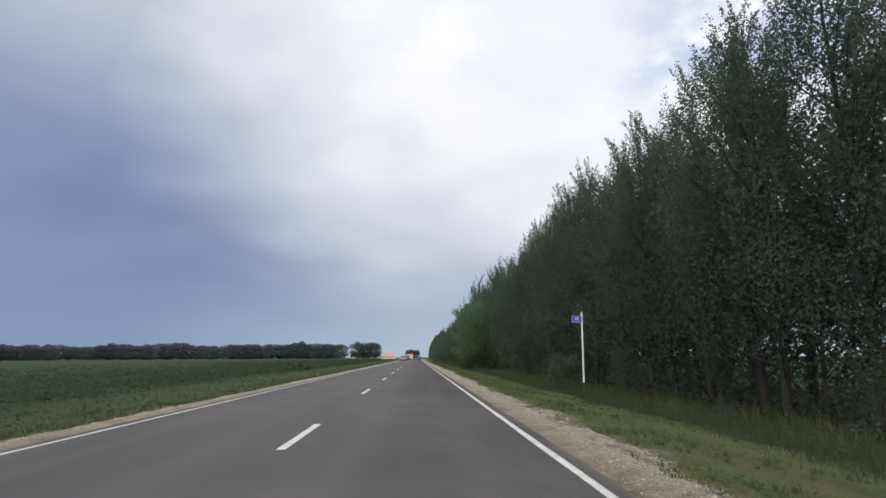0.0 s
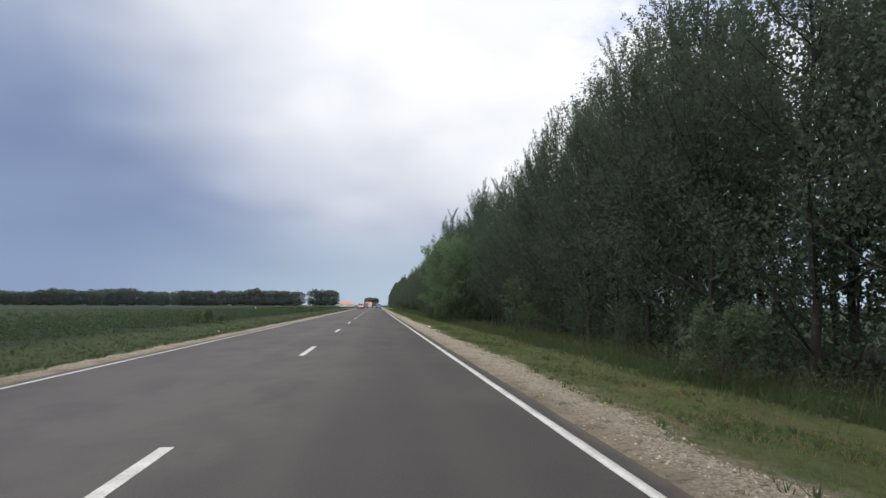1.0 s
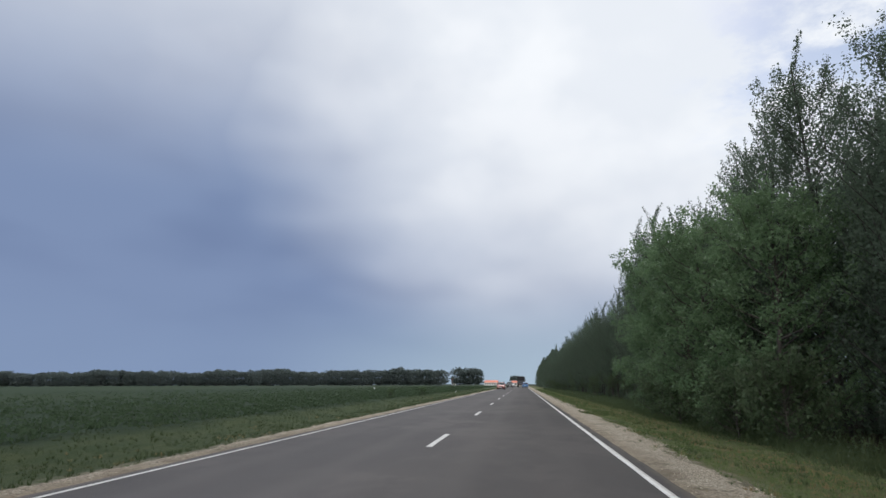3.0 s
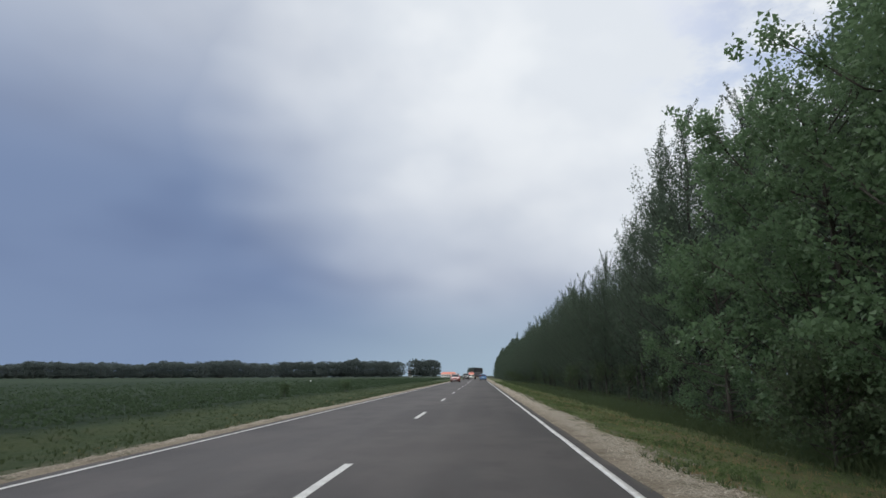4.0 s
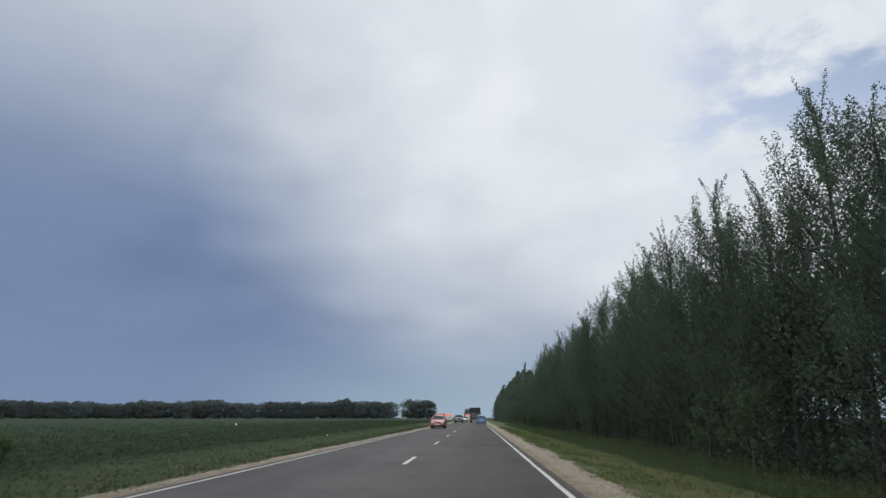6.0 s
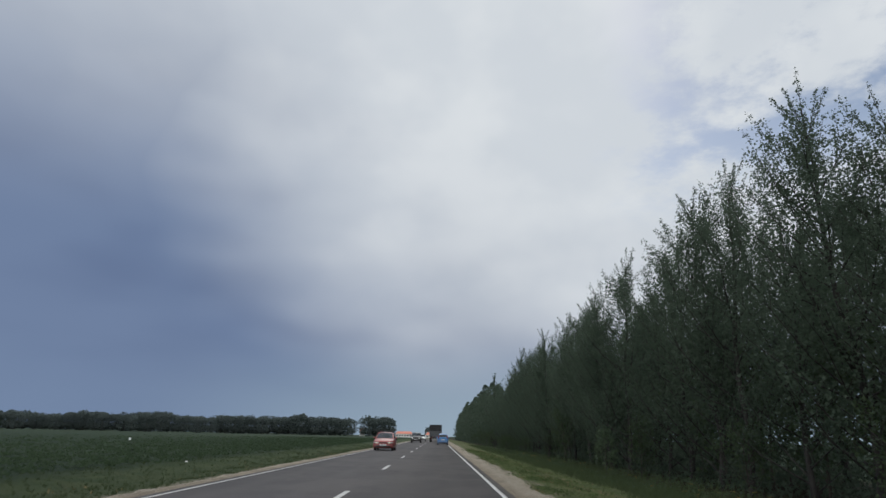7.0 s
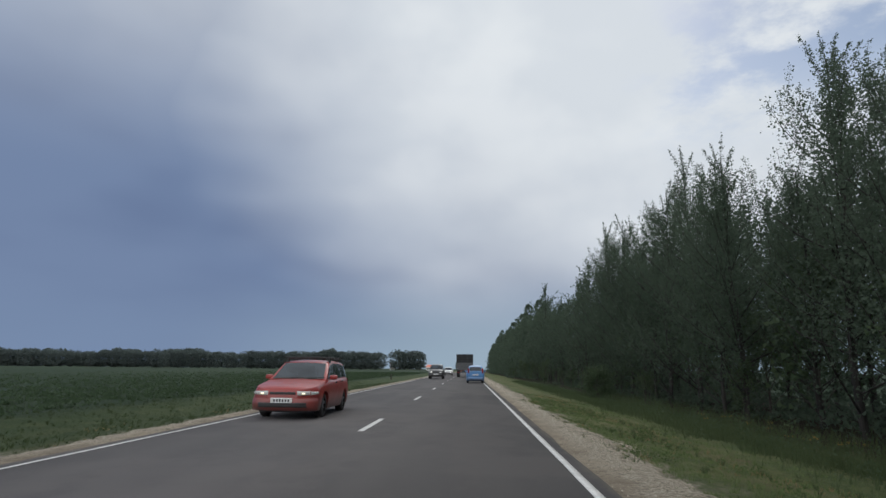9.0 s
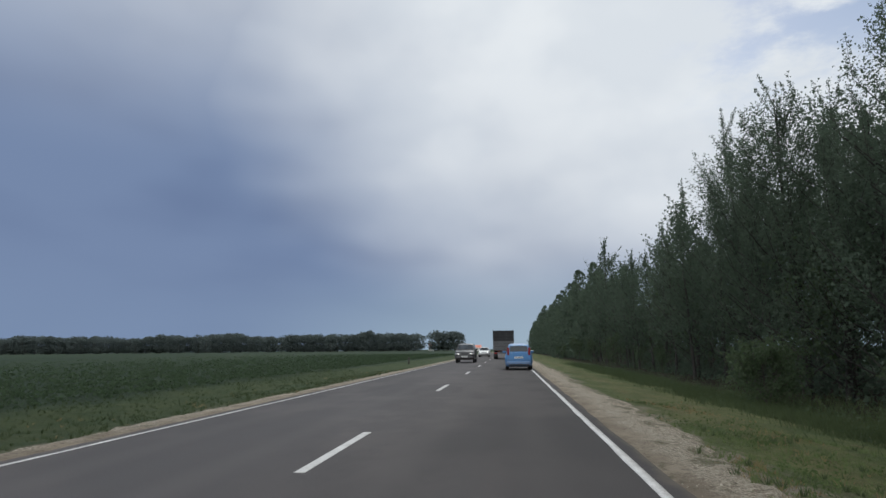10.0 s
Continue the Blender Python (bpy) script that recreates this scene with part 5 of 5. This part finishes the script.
    if rack:
        for sgn in (1, -1):
            bm = bmesh.new()
            box(bm, sgn * half * 0.62 - 0.02, sgn * half * 0.62 + 0.02, -1.55, 0.05, top(-0.5) + 0.05, top(-0.5) + 0.08, 0.01)
            part("roof_rail", bm, TRIM, t, "black roof rail")
        for y in (-0.15, -1.05):
            bm = bmesh.new()
            box(bm, -half * 0.86, half * 0.86, y - 0.04, y + 0.04, top(-0.5) + 0.075, top(-0.5) + 0.11, 0.012)
            part("cross_bar", bm, TRIM, t, "black roof cross bar")
            for sgn in (1, -1):
                bm = bmesh.new()
                box(bm, sgn * half * 0.7 - 0.03, sgn * half * 0.7 + 0.03, y - 0.05, y + 0.05, top(y) - 0.02, top(-0.5) + 0.08, 0.01)
                part("rack_foot", bm, TRIM, t)
    for a in axles:
        for sgn in (1, -1):
            bm = bmesh.new()
            x0, x1 = sgn * (half - 0.24), sgn * (half - 0.05)
            ring = []
            for x, r in ((x0, wheel * 0.7), (x0, wheel * 0.95), (x0 + (x1 - x0) * 0.12, wheel), (x0 + (x1 - x0) * 0.88, wheel), (x1, wheel * 0.94), (x1, wheel * 0.68)):
                ring.append([bm.verts.new((x, a + r * math.cos(k * math.pi / 14), wheel + r * math.sin(k * math.pi / 14))) for k in range(28)])
            for r0, r1 in zip(ring, ring[1:]):
                for k in range(28):
                    bm.faces.new((r0[k], r0[(k + 1) % 28], r1[(k + 1) % 28], r1[k]))
            wh = part("wheel", bulge(bm), RUBBER, t, "black tyre", smooth=True)
            bm = bmesh.new()
            xr = x1 - sgn * 0.03
            tube(bm, (x0, a, wheel), (xr - sgn * 0.03, a, wheel), wheel * 0.68, wheel * 0.68, 24)
            part("rim_well", bm, TRIM, wh)
            bm = bmesh.new()
            for k in range(7):
                c, s2 = math.cos(k * 2 * math.pi / 7), math.sin(k * 2 * math.pi / 7)
                tube(bm, (xr - sgn * 0.02, a + c * 0.03, wheel + s2 * 0.03), (xr - sgn * 0.005, a + c * wheel * 0.66, wheel + s2 * wheel * 0.66), wheel * 0.12, wheel * 0.08, 6)
            tube(bm, (xr - sgn * 0.03, a, wheel), (xr, a, wheel), wheel * 0.2, wheel * 0.16, 12)
            part("rim", bm, rims or ALLOY, wh, "dull alloy rim")
    return t


CAR_AXLES = (1.15, -1.24)
car("estate_car", "faded red estate car with roof rack in the oncoming lane", pose(-2.36, 172.42, 0.0, 0, 0, 180.0), RED, (4.2, 1.69), 0.52,
    [(2.125, 0.61), (2.06, 0.70), (1.95, 0.745), (1.6, 0.81), (0.8, 0.915), (0.0, 0.925), (-1.9, 0.96), (-2.125, 0.93)],
    [(0.84, 0.93), (0.1, 1.365), (-0.45, 1.425), (-1.2, 1.415), (-1.72, 1.37), (-2.08, 0.98)],
    CAR_AXLES, 0.19, 0.295, [(0.64, -0.24), (-0.31, -1.02), (-1.1, -1.8)], LAMP, 0.3, True, rims=DARK_ALLOY)
car("hatchback_car", "small light-blue hatchback driving ahead in the lane", pose(2.75, 211.0, 0.0), BLUE, (3.6, 1.66), 0.3,
    [(1.8, 0.66), (1.7, 0.76), (1.3, 0.9), (0.9, 0.97), (0.0, 0.97), (-1.6, 1.0), (-1.8, 0.97)],
    [(1.0, 0.98), (0.35, 1.46), (-0.2, 1.53), (-1.1, 1.5), (-1.45, 1.42), (-1.78, 1.0)],
    (1.15, -1.2), 0.2, 0.28, [(0.75, -0.1), (-0.18, -0.95), (-1.02, -1.4)], LAMP, 0.33, tail=(0.86, 1.3))
SUV_LOW = [(2.25, 0.8), (2.15, 0.95), (1.7, 1.05), (1.0, 1.1), (0.0, 1.1), (-2.0, 1.12), (-2.25, 1.05)]
SUV_TOP = [(1.05, 1.12), (0.4, 1.62), (-0.2, 1.7), (-1.5, 1.69), (-1.9, 1.62), (-2.2, 1.15)]
car("suv", "dark off-road car with lit headlights in the oncoming lane", pose(-1.75, 229.0, 0.0, 0, 0, 180), BLACK_PAINT, (4.5, 1.84), 0.22,
    SUV_LOW, SUV_TOP, (1.35, -1.3), 0.3, 0.36, [(0.8, -0.1), (-0.2, -1.0), (-1.1, -1.8)], LAMP_WHITE, 0.22)
car("saloon_car", "silver car with lit headlights further off in the oncoming lane", pose(-1.6, 266.0, 0.0, 0, 0, 180), SILVER, (4.3, 1.72), 0.32,
    [(2.15, 0.62), (2.05, 0.73), (1.7, 0.83), (1.0, 0.93), (0.0, 0.94), (-1.4, 0.98), (-2.0, 0.97), (-2.15, 0.9)],
    [(1.05, 0.94), (0.35, 1.38), (-0.3, 1.43), (-1.0, 1.39), (-1.6, 1.0)],
    (1.3, -1.25), 0.2, 0.3, [(0.8, -0.1), (-0.2, -1.0)], LAMP_WHITE, 0.3)

CARGO = plain("dark_weathered_cargo_boards", (0.022, 0.022, 0.024), 0.8, wear=0.3, scale=3)
STEEL = plain("grey_truck_steel", (0.09, 0.09, 0.095), 0.6)
CAB_PAINT = plain("dull_orange_cab_paint", (0.35, 0.12, 0.06), 0.5)


def lorry(at):
    t = thing("lorry", "lorry with a tall dark slatted cargo body in the lane", "lorry", at=at)
    bm = bmesh.new()
    box(bm, -0.45, 0.45, -3.6, 3.9, 0.72, 0.95, 0.02)
    part("chassis", bm, TRIM, t)
    bm = bmesh.new()
    box(bm, -1.22, 1.22, -3.7, 1.9, 1.02, 1.16, 0.02)
    part("bed", bm, STEEL, t)
    for i in range(7):
        z = 1.2 + 0.31 * i
        for name, b in (("tailboard_slat", (-1.2, 1.2, -3.7, -3.64)), ("headboard_slat", (-1.2, 1.2, 1.84, 1.9)), ("side_slat", (-1.24, -1.19, -3.63, 1.83)), ("side_slat", (1.19, 1.24, -3.63, 1.83))):
            bm = bmesh.new()
            box(bm, b[0], b[1], b[2], b[3], z, z + 0.27, 0.012)
            part(name, bm, CARGO if i > 2 else STEEL, t)
    for x in (-1.16, -0.4, 0.4, 1.16):
        bm = bmesh.new()
        box(bm, x - 0.035, x + 0.035, -3.635, -3.58, 1.16, 3.4, 0.01)
        part("stake", bm, STEEL, t)
    bm = bmesh.new()
    box(bm, -1.12, 1.12, -3.5, 1.75, 1.17, 3.28, 0.05)
    part("load", bm, TRIM, t, "dark covered load")
    bm = bmesh.new()
    box(bm, -1.15, 1.15, 2.05, 3.95, 0.75, 2.6, 0.12)
    cab = part("cab", bm, CAB_PAINT, t)
    bm = bmesh.new()
    box(bm, -1.0, 1.0, 3.93, 3.97, 1.65, 2.35, 0.02)
    part("windscreen", bm, GLASS, cab)
    bm = bmesh.new()
    box(bm, -1.15, 1.15, -3.74, -3.66, 0.62, 0.8, 0.02)
    bar = part("rear_bar", bm, STEEL, t)
    for s in (-1, 1):
        bm = bmesh.new()
        box(bm, s * 0.95 - 0.16, s * 0.95 + 0.16, -3.77, -3.73, 0.65, 0.77, 0.01)
        part("tail_light", bm, TAIL, bar, "red tail light")
        bm = bmesh.new()
        box(bm, s * 0.95 - 0.25, s * 0.95 + 0.25, -3.3, -3.26, 0.3, 0.75)
        part("mud_flap", bm, TRIM, t)
    for y in (3.0, -1.6, -2.6):
        for s in (-1, 1):
            bm = bmesh.new()
            tube(bm, (s * 1.18, y, 0.5), (s * (0.72 if y < 0 else 0.9), y, 0.5), 0.5, 0.5, 24)
            bmesh.ops.bevel(bm, geom=[e for e in bm.edges if len(e.link_faces) == 2 and abs(e.calc_face_angle()) > 1.0], offset=0.05, segments=2, affect="EDGES")
            w = part("wheel", bm, RUBBER, t, "black tyre")
            bm = bmesh.new()
            tube(bm, (s * 1.1, y, 0.5), (s * 1.192, y, 0.5), 0.28, 0.24, 16)
            part("rim", bm, STEEL, w)
    return t


lorry(pose(1.55, 248.0, 0.0))

# ---- litter on the verge ----
LITTER = plain("crumpled_white_plastic", (0.75, 0.75, 0.73), 0.4)
for x, y, s in ((4.75, 43.2, 0.07), (-6.2, 41.0, 0.05), (-9.15, 148.5, 0.06)):
    bm = bmesh.new()
    bmesh.ops.create_icosphere(bm, subdivisions=2, radius=s)
    r2 = random.Random(int(y))
    for v in bm.verts:
        v.co = Vector((v.co.x * r2.uniform(0.7, 1.3), v.co.y * r2.uniform(0.7, 1.2), v.co.z * r2.uniform(0.4, 0.9)))
    scrap = part("plastic_litter", bm, LITTER)
    scrap.matrix_basis = pose(x, y, float(ground_z(x, y)) + s * 0.5)
    tagged(scrap, "crumpled white plastic scrap lying in the verge", "litter")
